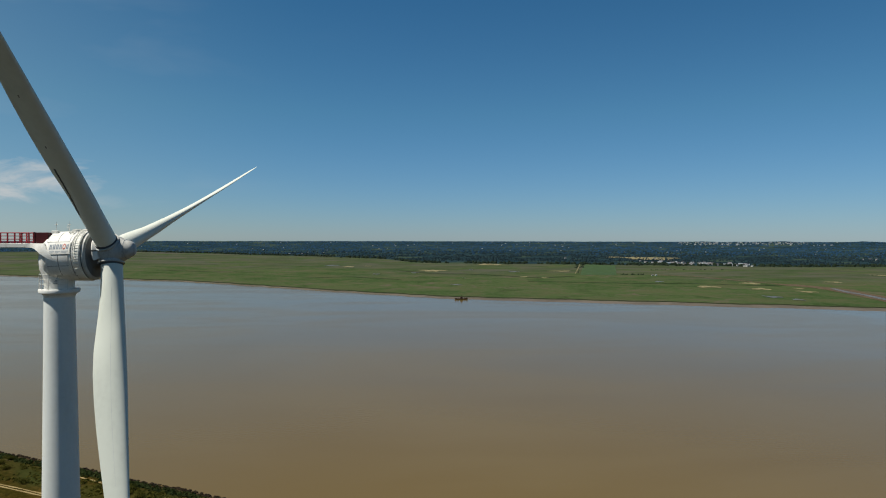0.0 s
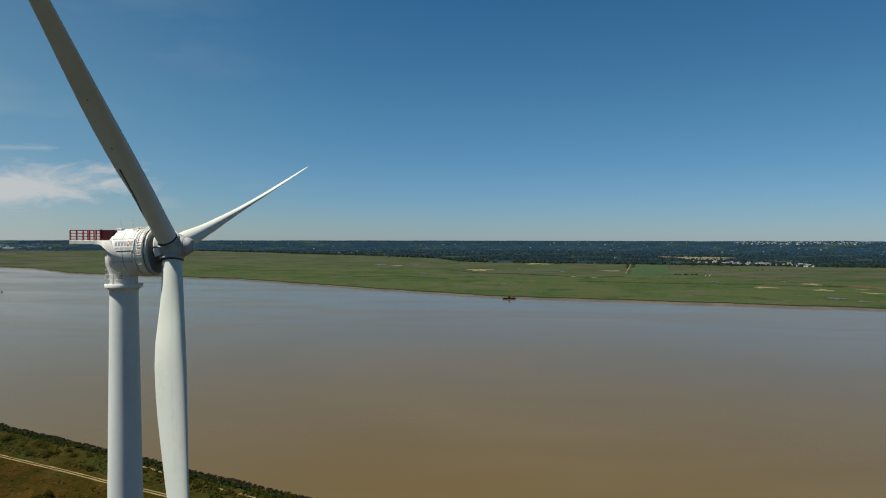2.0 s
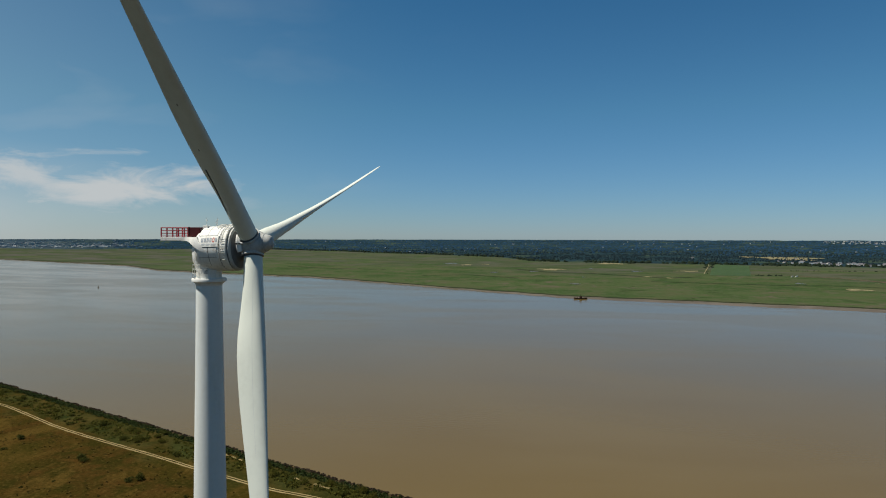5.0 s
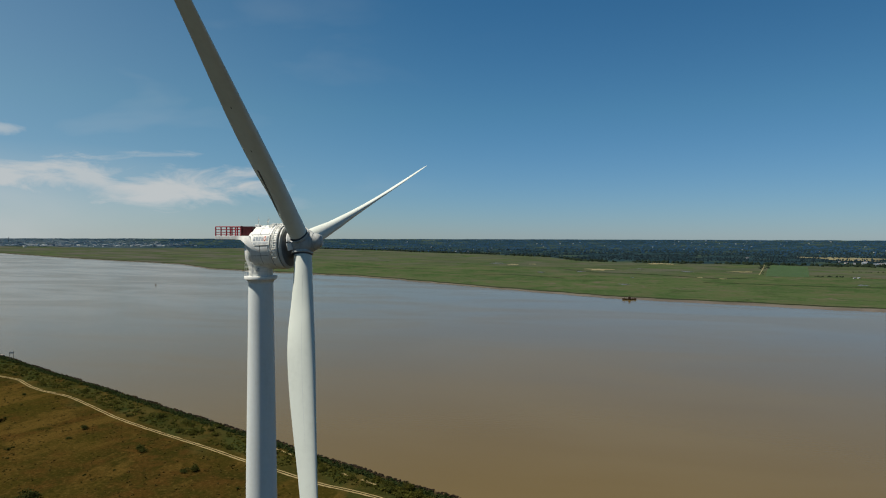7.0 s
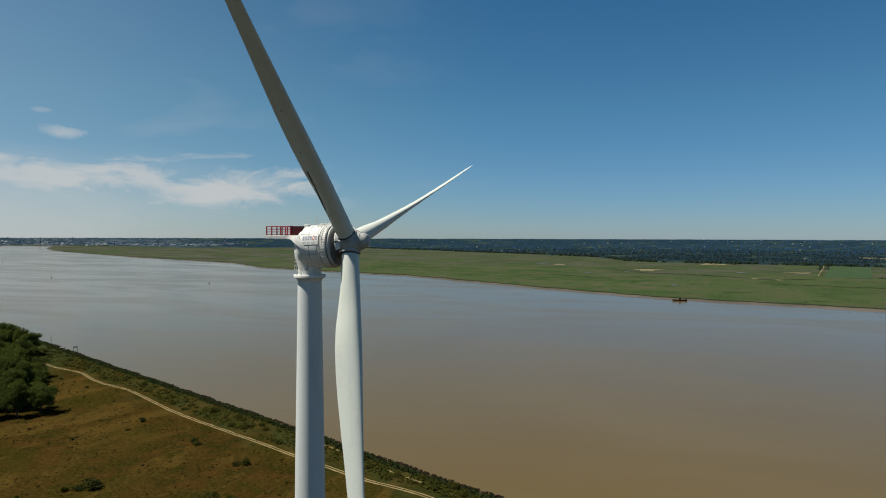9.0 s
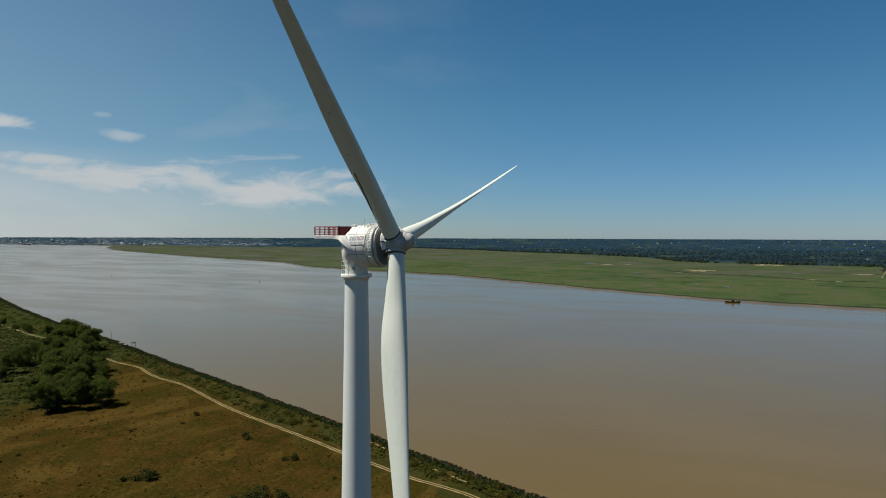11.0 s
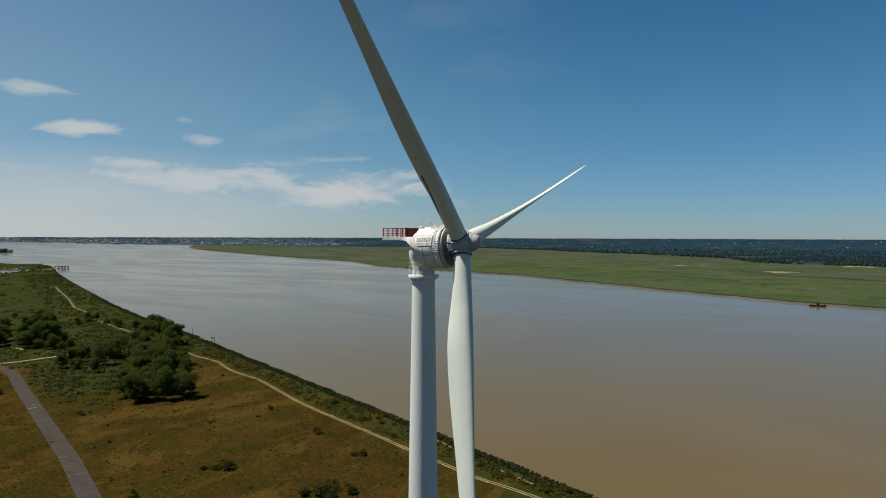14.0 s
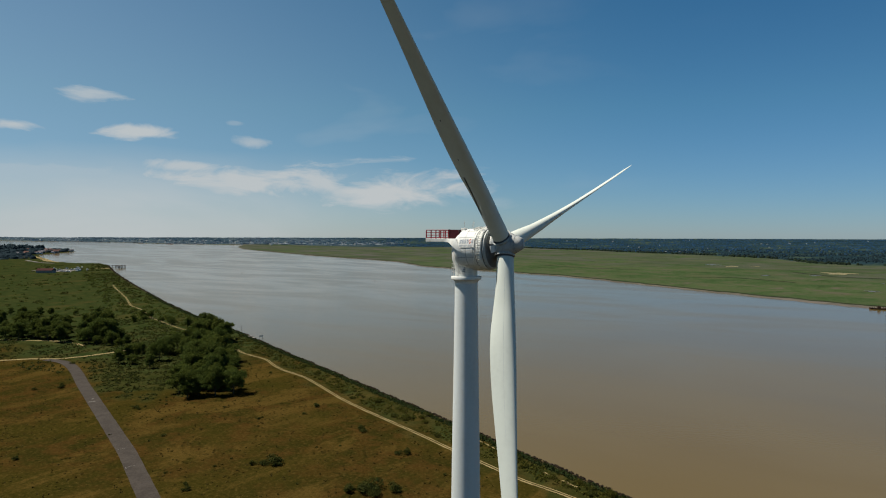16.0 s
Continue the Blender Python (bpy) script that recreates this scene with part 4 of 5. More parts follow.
for b0, b1, r0, r1, k, s in ((52.6, 54.6, 540, 640, 16, 0.85), (54.6, 57.6, 545, 600, 9, 0.72), (57.6, 60.5, 520, 580, 5, 0.55)):
    for i in range(k):
        b, r = math.radians(b0 + (b1 - b0) * rng.random()), r0 + (r1 - r0) * (i + rng.random()) / k
        if abs(r * math.cos(b) - float(np.interp(-r * math.sin(b), [p[0] for p in sorted(TRACK)], [p[1] for p in sorted(TRACK)]))) > 7:
            spots.append((-r * math.sin(b), r * math.cos(b), s))
for x0, y0, x1, y1, k, s in ((-720, 275, -600, 322, 26, 0.8), (-800, 322, -700, 372, 22, 0.65), (-600, 318, -585, 335, 6, 1.1), (-590, 335, -480, 300, 10, 0.45), (-740, 440, -600, 420, 12, 0.45), (-900, 360, -760, 430, 14, 0.5), (-700, 190, -640, 215, 5, 0.6)):
    for i in range(k):
        f = (i + rng.random()) / k
        spots.append((x0 + (x1 - x0) * f + rng.normal() * 8, y0 + (y1 - y0) * f + rng.normal() * 8, s))
for i in range(46):
    f, side_ = rng.random(), rng.normal()
    x, y = -425 - 165 * f + 9 * side_, 312 + 128 * f - 12 * side_ - 6
    if abs(y - float(np.interp(x, [p[0] for p in sorted(TRACK)], [p[1] for p in sorted(TRACK)]))) > 6:
        spots.append((x, y, 0.5 + 0.28 * rng.random()))
place(T1, [(x, y, k * 1.12) for x, y, k in spots], rng, (0.85, 1.15))

# shrubs and scrub
B_FIELD = [shrub(31 + i, 2.4, 4.5, M_SHRUB, 900, label="low dark green bush in dry grass", size=0.15, group="bushes in the grass") for i in range(3)]
B_BANK = [shrub(41 + i, 3.0, 6.5, M_GORSE, 1000, label="yellow-green scrub on the river bank", size=0.19, group="scrub along the bank") for i in range(4)]
spots = [(-211, 190, 1.7), (-214, 187, 1.2), (-219, 183.5, 0.7), (-216, 186, 0.8), (-156, 189, 2.1), (-160, 187, 1.7), (-149, 195, 1.9), (-153, 186, 1.6), (-164, 184, 1.2), (-262, 268, 1.0), (-208, 246, 1.2), (-212, 248, 1.0), (-170, 232, 1.1), (-173, 229, 0.9), (-218, 150, 0.9), (-312, 130, 0.8), (-443, 197, 0.9), (-436, 211, 1.1), (-434, 208, 0.9), (-348, 208, 0.9), (-343, 207, 0.8), (-345, 212, 0.5)]
for i in range(60):
    x = -130 - 420 * rng.random() ** 0.8
    y = np.interp(x, NEAR_X, NEAR_Y) - 44 - 130 * rng.random()
    spots.append((x, y, 0.25 + 0.4 * rng.random()))
for i in range(80):
    x, y = -420 - 220 * rng.random(), 250 + 120 * rng.random()
    spots.append((x, y, 0.4 + 0.6 * rng.random()))
FAR_BUSHES = []
for i in range(170):
    x = -690 - 900 * rng.random()
    FAR_BUSHES.append((x, float(np.interp(x, NEAR_X, NEAR_Y)) - 60 - 260 * rng.random(), 0.8 + 1.3 * rng.random()))
def off_track(x, y, gap=5.0):
    return abs(y - float(np.interp(x, TX, TY))) > gap


spots = [p for p in spots if off_track(p[0], p[1])]
place(B_FIELD, spots, rng)
spots = []
for i in range(140):
    x = 20 - 620 * rng.random()
    inl = 8 + max(4, float(track_inland(x)) - 13) * rng.random()
    spots.append((x, np.interp(x, NEAR_X, NEAR_Y) - inl / 0.93, (0.45 + 0.65 * rng.random()) * (0.6 + 0.5 * abs(float(wob(x, 0, 25, 9))))))
for i in range(460):
    x = -560 - 1100 * rng.random()
    FAR_BUSHES.append((x, float(np.interp(x, NEAR_X, NEAR_Y)) - 14 - 75 * rng.random(), 0.8 + 1.5 * rng.random() ** 2))
spots = [p for p in spots if off_track(p[0], p[1])]
FAR_BUSHES = [p for p in FAR_BUSHES if off_track(p[0], p[1], 5.0)]
place(B_BANK, spots, rng)

# ---- stuff: scrub, tufts, reeds, rocks ----


def far_verts(v):
    return np.stack(settle(v[:, 0], v[:, 1], v[:, 2]), -1)


def leaf_stuff(name, spots, mat, label, per, seed, flat=1.0, leaf=0.2, category="scrub", spread=0.35):
    """One mesh of many small leafy clumps: spots are (x, y, radius, height)."""
    r = np.random.default_rng(seed)
    spots = [p for p in spots if off_track(p[0], p[1], 3.0 + p[2] + (0.5 if p[0] < -560 else 0.0))]
    s = np.repeat(np.array(spots, float), per, axis=0)
    n = len(s)
    d = r.normal(size=(n, 3))
    d[:, 2] = np.abs(d[:, 2]) * flat
    d /= np.linalg.norm(d, axis=1)[:, None]
    c = np.stack([s[:, 0] + d[:, 0] * s[:, 2], s[:, 1] + d[:, 1] * s[:, 2], height(s[:, 0], s[:, 1]) + d[:, 2] * s[:, 3] * (0.5 + 0.5 * r.random(n))], -1)
    nn = d + 0.5 * r.normal(size=(n, 3))
    a = np.cross(nn, r.normal(size=(n, 3)))
    a /= np.linalg.norm(a, axis=1)[:, None]
    b = np.cross(nn / np.linalg.norm(nn, axis=1)[:, None], a)
    k = (s[:, 2:3] * spread + leaf) * (0.6 + 0.8 * r.random((n, 1)))
    v = np.stack([c - a * k, c - b * k * 0.7, c + a * k, c + b * k * 0.7], 1).reshape(-1, 3)
    ob = new(name, big_mesh(name, far_verts(v), np.arange(n * 4).reshape(-1, 4), mat, False))
    return tagged(ob, label, category, kind="stuff")


def shore_y(x, inland):
    return np.interp(x, NEAR_X, NEAR_Y) - inland / 0.93


def off_road(x, y, gap=6.0):
    return min(abs(math.hypot(x - a, y - b)) for a, b in ROAD_LINE) > gap


r3 = np.random.default_rng(77)
spots = []
for i in range(3000):
    x = 60 - 800 * r3.random() ** 1.1
    if wob(x, 0, 18, 2.0) + wob(x, i, 9, 2.0) + r3.random() * 0.8 < 0.1:
        continue
    spots.append((x, float(shore_y(x, 10 + max(4, float(track_inland(x)) - 15) * r3.random())), 0.4 + 0.9 * r3.random(), 0.25 + 0.8 * r3.random()))
leaf_stuff("bank_scrub", spots, M_GORSE, "low yellow-green scrub between track and water", 9, 5)
spots = [(x, float(shore_y(x, 3.2 + 6.5 * r3.random())), 0.6 + 0.5 * r3.random(), 0.7 + 0.7 * r3.random()) for x in 80 - 1100 * r3.random(4200)]
leaf_stuff("reeds", spots, M_REED, "strip of dark green reeds at the water's edge", 8, 6, category="reeds")
spots = []
for i in range(6000):
    x = 40 - 640 * r3.random()
    y = float(shore_y(x, 34 + 190 * r3.random()))
    if wob(x, y, 13, 6.0) + 0.7 * wob(x, y, 41, 3.0) < -0.25 or not off_road(x, y):
        continue
    spots.append((x, y, 0.25 + 0.45 * r3.random(), 0.2 + 0.35 * r3.random()))
leaf_stuff("grass_tufts", spots, M_TUFT, "dry and olive tufts in the grass", 6, 7, 1.0, 0.12, "grass")
spots = []
for i in range(4200):
    x, y = -400 - 330 * r3.random(), 205 + 240 * r3.random()
    if not off_road(x, y) or near_bank(x, y) < 10 or wob(x, y, 30, 4.0) < -0.15 or (y < 235 + 0.1 * (x + 400)):
        continue
    spots.append((x, y, 0.6 + 1.1 * r3.random(), 0.5 + 1.2 * r3.random()))
for i in range(7000):
    x, y = -620 + 280 * r3.random(), 205 + 230 * r3.random()
    if rough_patch(x, y) > 0.4 and off_road(x, y) and wob(x, y, 8, 3.0) > -0.35:
        spots.append((x, y, 0.5 + 0.9 * r3.random(), 0.3 + 0.6 * r3.random()))
leaf_stuff("rough_scrub", spots, M_SHRUB, "dark green rough scrub among the trees", 9, 8)
spots = []
for i in range(1500):
    x = -700 - 1500 * r3.random() ** 0.8
    y = float(shore_y(x, 10 + 420 * r3.random() ** 1.4))
    if wob(x, y, 60, 4.0) < 0.42 - (0.75 if near_bank(x, y) < 80 else 0):
        continue
    spots.append((x, y, 1.5 + 2.5 * r3.random(), 1.2 + 3.0 * r3.random()))
leaf_stuff("distant_scrub", spots, M_SHRUB, "thickets scattered over green meadow", 80, 9, 1.0, 0.1, spread=0.15)
leaf_stuff("bush_thicket", [(x, y, 1.6 * s, 1.7 * s) for x, y, s in FAR_BUSHES], M_LEAF, "leafy bushes beside the far end of the track", 100, 10, 1.0, 0.1, spread=0.15)

# rocks of the river wall
rock_v = np.array([(0, 0, 1), (0.9, 0, 0.4), (0.28, 0.85, 0.45), (-0.72, 0.52, 0.4), (-0.72, -0.52, 0.45), (0.28, -0.85, 0.4), (0.7, 0.5, -0.5), (-0.3, 0.8, -0.5), (-0.9, 0, -0.5), (-0.3, -0.8, -0.5), (0.7, -0.5, -0.5)])
rock_f = np.array([(0, 1, 2), (0, 2, 3), (0, 3, 4), (0, 4, 5), (0, 5, 1), (1, 6, 2), (2, 7, 3), (3, 8, 4), (4, 9, 5), (5, 10, 1), (6, 7, 2), (7, 8, 3), (8, 9, 4), (9, 10, 5), (10, 6, 1)])
vs, fs = [], []
for i in range(5200):
    x = 90 - 2200 * r3.random() ** 1.6
    y = float(shore_y(x, -0.6 + 3.4 * r3.random() - 0.9 * float(wob(x, 0, 14, 1.0))))
    s = (0.3 + 0.5 * r3.random()) * (1 + max(0, -x - 400) / 900)
    v = rock_v * (0.75 + 0.5 * r3.random(rock_v.shape)) * s * np.array([1, 1, 0.75])
    a = r3.random() * 6.28
    v = v @ np.array([[math.cos(a), -math.sin(a), 0], [math.sin(a), math.cos(a), 0], [0, 0, 1]]) + np.array([x, y, float(height(x, y)) + 0.15 * s])
    vs.append(v), fs.append(rock_f + i * len(rock_v))
rocks = new("rocks", big_mesh("rocks", far_verts(np.concatenate(vs)), np.concatenate(fs), M_ROCK, False))
tagged(rocks, "dark tumbled stones of the river wall", "rocks", kind="stuff")

# ---- the far bank ----


def dome_stuff(name, spots, mat, label, seed, category="woods"):
    """Uneven tree-crown humps: (x, y, half width, height), joined into one mesh."""
    r = np.random.default_rng(seed)
    vs, fs, k = [], [], 0
    ring = np.arange(7) * 2 * math.pi / 7
    for x, y, wide, tall in spots:
        a = ring + r.random() * 6
        low = np.stack([np.cos(a) * wide, np.sin(a) * wide, np.zeros(7)], -1)
        mid = np.stack([np.cos(a + 0.3) * wide * 0.85, np.sin(a + 0.3) * wide * 0.85, np.full(7, tall * 0.6) * (0.7 + 0.6 * r.random(7))], -1)
        high = np.stack([np.cos(a + 0.6) * wide * 0.45, np.sin(a + 0.6) * wide * 0.45, np.full(7, tall * 0.95) * (0.8 + 0.4 * r.random(7))], -1)
        v = np.concatenate([low, mid, high, [[0, 0, tall]]]) + np.array([x, y, float(height(x, y)) - 0.3])
        vs.append(v)
        for j in range(7):
            m = (j + 1) % 7
            for q in ((j, m, 7 + m), (j, 7 + m, 7 + j), (7 + j, 7 + m, 14 + m), (7 + j, 14 + m, 14 + j), (14 + j, 14 + m, 21)):
                fs.append((q[0] + k, q[1] + k, q[2] + k))
        k += 22
    ob = new(name, big_mesh(name, far_verts(np.concatenate(vs)), np.array(fs), mat, True))
    return tagged(ob, label, category, kind="stuff")


def wood_start(x):
    return np.interp(x, FAR_X, FAR_Y) + np.interp(x, WOOD_X, WOOD_OFF)


rw = np.random.default_rng(5)
groups = {"edge": [], "mid": [], "hill": []}
for i in range(46000):
    el_ = 0.3 + 1.75 * rw.random() ** 1.25
    r = EYE_Z / math.tan(radians(el_))
    a = radians(-47 + 122 * rw.random())
    x, y = -math.sin(a) * r, math.cos(a) * r
    if r > 19000 or y < float(wood_start(x)):
        continue
    glade = float(wob(a * 57.3, math.log(r) * 40, 3.0, 2.0)) + 0.5 * float(wob(a * 57.3, math.log(r) * 60, 1.0, 4.0))
    if glade > 0.36 and r < 9500:
        continue
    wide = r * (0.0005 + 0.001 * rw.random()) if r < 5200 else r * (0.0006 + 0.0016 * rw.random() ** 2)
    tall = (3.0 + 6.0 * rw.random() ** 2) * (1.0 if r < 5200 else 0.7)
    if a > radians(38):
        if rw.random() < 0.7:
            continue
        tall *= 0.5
    # further crowns go to the leaf colour that holds more haze
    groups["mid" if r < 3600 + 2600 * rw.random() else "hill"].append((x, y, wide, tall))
for i in range(1300):
    x = -2400 + 5200 * rw.random()
    y = float(wood_start(x)) + 30 * rw.normal()
    if wob(x, 0, 90, 3.0) + 0.5 * rw.random() < -0.35:
        continue
    groups["edge"].append((x, y, 4 + 5 * rw.random(), 4 + 6 * rw.random()))
for (x0, y0), (x1, y1), k, wide in (((552, 2590), (452, 2160), 34, 2.6), ((572, 2590), (478, 2180), 26, 2.4), ((490, 1790), (572, 1795), 16, 2.6), ((660, 2060), (925, 2078), 26, 2.2), ((396, 1870), (430, 2020), 8, 1.6)):
    for i in range(k):
        f = rw.random()
        groups["edge"].append((x0 + (x1 - x0) * f + 3 * rw.normal(), y0 + (y1 - y0) * f + 5 * rw.normal(), wide * (0.6 + 0.8 * rw.random()), wide * (0.6 + 0.8 * rw.random())))
for i in range(46):
    f = rw.random()
    groups["edge"].append((836 + 320 * f + 30 * rw.normal(), 2690 - 300 * f + 45 * rw.normal(), 4 + 4 * rw.random(), 3 + 4 * rw.random()))
dome_stuff("hedgerow", groups["edge"], M_HEDGE, "dark hedges and trees at the marsh edge", 1, "hedge")
dome_stuff("woods", groups["mid"], M_WOODS_HAZE, "dark woods with small fields beyond the marsh, haze tinting their green blue", 2)
dome_stuff("far_woods", groups["hill"], M_HILLS_HAZE, "woods on the horizon with blue haze put into their leaf colour", 3)


def blot(name, x, y, half, mat, label, category, depth=1.6, seed=0.0, lift=0.5):
    """A flat uneven patch lying on the marsh."""
    a = np.linspace(0, 2 * math.pi, 40, endpoint=False)
    rr = half * (1 + 0.28 * np.sin(3 * a + seed) + 0.2 * np.sin(5 * a + 2 * seed) + 0.1 * np.sin(9 * a + seed))
    px, py = x + rr * np.cos(a), y + rr * np.sin(a) * depth
    v = np.stack(settle(px, py, 0 * px - 0.4 + lift), -1)
    c = np.array([settle(x, y, -0.4 + lift + 0.05)])
    i = np.arange(40)
    f = np.stack([i, (i + 1) % 40, np.full(40, 40)], -1)
    return tagged(new(name, big_mesh(name, np.concatenate([v, c]), f, mat)), label, category, kind="structure")


MUD = [(-187, 1797, 12, 1), (-404, 2343, 27, 1), (-334, 2254, 24, 0), (-270, 2303, 18, 0), (-82, 1861, 14, 1), (-33, 1993, 42, 0), (92, 2072, 9, 1), (179, 2481, 55, 0), (215, 1938, 18, 1), (367, 1979, 36, 0), (215, 1682, 12, 0), (262, 1636, 10, 0), (559, 1342, 28, 0), (644, 1285, 21, 0),
       (701, 1448, 22, 0), (728, 1302, 14, 0), (699, 1219, 18, 0), (509, 1497, 13, 1), (674, 1523, 8, 0), (917, 1493, 19, 0), (1223, 1777, 20, 0)]
PONDS = [(29, 1389, 9), (576, 1111, 12), (593, 1060, 8), (54, 1628, 4), (-420, 2330, 12), (-187, 1790, 8)]
for i, (x, y, half, wet) in enumerate(MUD):
    if wet:
        blot("pond", x, y, half * 0.75, M_POND, "small grey pool in the marsh", "pond", 1.5, i * 1.7)
    else:
        blot("mud_patch", x, y, half * 0.8, M_MUD, "pale dried mud patch in the marsh", "mud patch", 0.9 + 0.3 * (i % 3), i * 1.3, 0.45)
for i, (x, y, half) in enumerate(PONDS):
    blot("pond", x, y, half, M_POND, "small grey pool in the marsh", "pond", 1.4, i * 2.1, 0.55)
tagged(ribbon("creek", [(795, 1300), (785, 1262), (772, 1209), (764, 1149), (746, 1080), (735, 1020)], 13, M_POND, 0.55, 8.0, 0.0, 4.0, 2.0), "tidal creek of grey water through mud", "creek", kind="structure")
tagged(ribbon("creek_bank", [(760, 1420), (790, 1330), (792, 1262), (778, 1209), (768, 1149), (750, 1080), (738, 1010)], 46, M_MUDDY, 0.3, 8.0, 0.0, 7.0, 3.0), "brown muddy banks of the creek", "creek bank", kind="structure")
for pts, wide in (([(-357, 1611), (-242, 1663), (-96, 1555)], 7), ([(-136, 1988), (-36, 1833), (71, 1809), (254, 1636), (355, 1713)], 11), ([(200, 1500), (322, 1471), (446, 1439), (562, 1443), (680, 1378), (754, 1397)], 6), ([(-900, 2000), (-700, 1900), (-520, 1880)], 8)):
    tagged(ribbon("ditch", pts, wide, M_DITCH, 0.4, 10.0, 0.0, 2.5, 1.0), "dark drainage ditch winding through the marsh", "ditch", kind="structure")
tagged(ribbon("marsh_track", [(586, 1804), (683, 1702), (734, 1486), (763, 1415), (800, 1320)], 14, M_MUDDY, 0.35, 10.0, 0.0, 4.0, 1.0), "brown earth track across the marsh", "track", kind="structure")
tagged(ribbon("marsh_track", [(560, 2600), (468, 2200), (379, 1823)], 2.6, M_MUD, 0.4, 10.0, 0.0, 0.8, 1.0), "pale straight lane through the marsh", "track", kind="structure")
fv = np.array([(384, 1775), (484, 1772), (560, 2060), (648, 2395), (566, 2520), (470, 2150)], float)
tagged(new("field", mesh_of("field", np.stack(settle(fv[:, 0], fv[:, 1], 0 * fv[:, 0] - 0.05), -1), [range(6)], M_PASTURE)), "dark green pasture beside the marsh lane", "field", kind="structure")
# the eroded edge of the marsh: a low dark step above the mud
ex = np.arange(-3400, 2200, 6.0)


def edge_row(inland, z):
    y = np.interp(ex, FAR_X, FAR_Y) + (inland + np.interp(ex, MUD_X, MUD_WIDE) - 14 + 2.5 * wob(ex, 0 * ex, 30, 6.0) - 5 * wob(ex, 0 * ex, 45, 2.0) - 2 * wob(ex, 0 * ex, 12, 3.0)) / 0.9
    return np.stack(settle(ex, y, 0 * ex + z + 0.25 * wob(ex, 0 * ex, 9, 1.0)), -1)


rows = [edge_row(11.0, -1.2), edge_row(12.0, 0.5), edge_row(15.0, 0.6), edge_row(18.0, -0.6)]
m = len(ex)
i = np.arange(m - 1)
step = new("marsh_step", big_mesh("marsh_step", np.concatenate(rows), np.concatenate([np.stack([i + k * m, i + k * m + 1, i + (k + 1) * m + 1, i + (k + 1) * m], -1) for k in range(3)]), M_DITCH))
tagged(step, "low dark eroded edge of the marsh above the mud", "bank", kind="structure")
blot("stubble_field", 1030, 3260, 130, M_MUD, "pale yellow stubble field by the village", "field", 1.9, 0.7, 2.0)

spots = []
for i in range(3400):
    x = -1500 + 3000 * rw.random()
    inl = 22 + 900 * rw.random() ** 1.5
    if wob(x, inl, 55, 2.0) + 0.6 * wob(x, inl, 17, 5.0) < 0.15:
        continue
    spots.append((x, float(np.interp(x, FAR_X, FAR_Y)) + inl / 0.9, 1.0 + 2.2 * rw.random() ** 2, 0.2 + 0.4 * rw.random()))
dome_stuff("marsh_tussocks", spots, M_MARSHGRASS, "darker green tussocks of rush in the marsh", 12, "rushes")
# houses, made once and copied


def house(name, long, deep, eaves, ridge, roof_mat, label, group, category="house", wall=None):
    ob = thing(name, 0, 0, 0, label, category, group)
    bm = bmesh.new()
    box(bm, (-long / 2, -deep / 2, -1), (long / 2, deep / 2, eaves))
    part("wall", bm, wall or M_WHITE, ob)
    bm = bmesh.new()
    v = [bm.verts.new(p) for p in ((-long / 2 - 0.4, -deep / 2 - 0.4, eaves), (long / 2 + 0.4, -deep / 2 - 0.4, eaves), (long / 2 + 0.4, deep / 2 + 0.4, eaves), (-long / 2 - 0.4, deep / 2 + 0.4, eaves), (-long / 2 - 0.4, 0, ridge), (long / 2 + 0.4, 0, ridge))]
    for f in ((0, 1, 5, 4), (2, 3, 4, 5), (0, 4, 3), (1, 2, 5), (3, 2, 1, 0)):
        bm.faces.new([v[i] for i in f])
    part("roof", bm, roof_mat, ob)
    for i in range(3):
        bm = bmesh.new()
        box(bm, (-long * 0.35 + i * long * 0.3, -deep / 2 - 0.06, 0.9), (-long * 0.35 + i * long * 0.3 + 1.2, -deep / 2 + 0.05, 2.3))
        part("window", bm, M_DARK, ob)
    return ob


def put_things(kinds, spots):
    """Spots are (x, y, scale, turn)."""
    for i, (x, y, s, turn) in enumerate(spots):
        X, Y, Z = (float(c) for c in settle(x, y, float(height(x, y))))
        m = pose(X, Y, Z, 0, 0, turn) @ Matrix.Scale(s * shrink(x, y), 4)
        ob = kinds[i % len(kinds)]
        if i < len(kinds):
            ob.matrix_basis = m
        else:
            copy_thing(ob, Matrix()).matrix_basis = m


rh = np.random.default_rng(9)
village = [house("house", 13, 8, 5, 8.5, M_ROOF, "white village house with a slate roof", "village houses"), house("house", 10, 8, 4, 7, M_ROOF, "low white village house with a slate roof", "village houses"), house("barn", 15, 9, 5, 7.5, M_STEEL, "long pale barn at the village edge", "village houses", "barn")]
spots = []
for i in range(58):
    f = rh.random() ** 0.8
    x = 836 + 310 * f + 20 * rh.normal()
    spots.append((x, 2720 - 300 * f + 70 * rh.normal(), 0.65 + 0.45 * rh.random(), rh.random() * 120 - 60))
spots += [(614, 3201, 1.0, 10), (-953, 3948, 0.8, 5), (2055, 3062, 1.0, 20), (576, 1749, 0.5, 15), (588, 1756, 0.4, 30), (2080, 3050, 0.9, 10), (2030, 3075, 0.8, 0), (-1000, 3900, 0.7, 0), (-880, 3980, 0.7, 0), (1050, 3150, 0.9, 0)]
put_things(village, spots)
hill = [house("town_house", 26, 16, 11, 15, M_STEEL, "pale town house on the far hill", "hill town houses"), house("town_house", 34, 14, 9, 13, M_ROOF, "long pale town building on the far hill", "hill town houses")]
spots = []
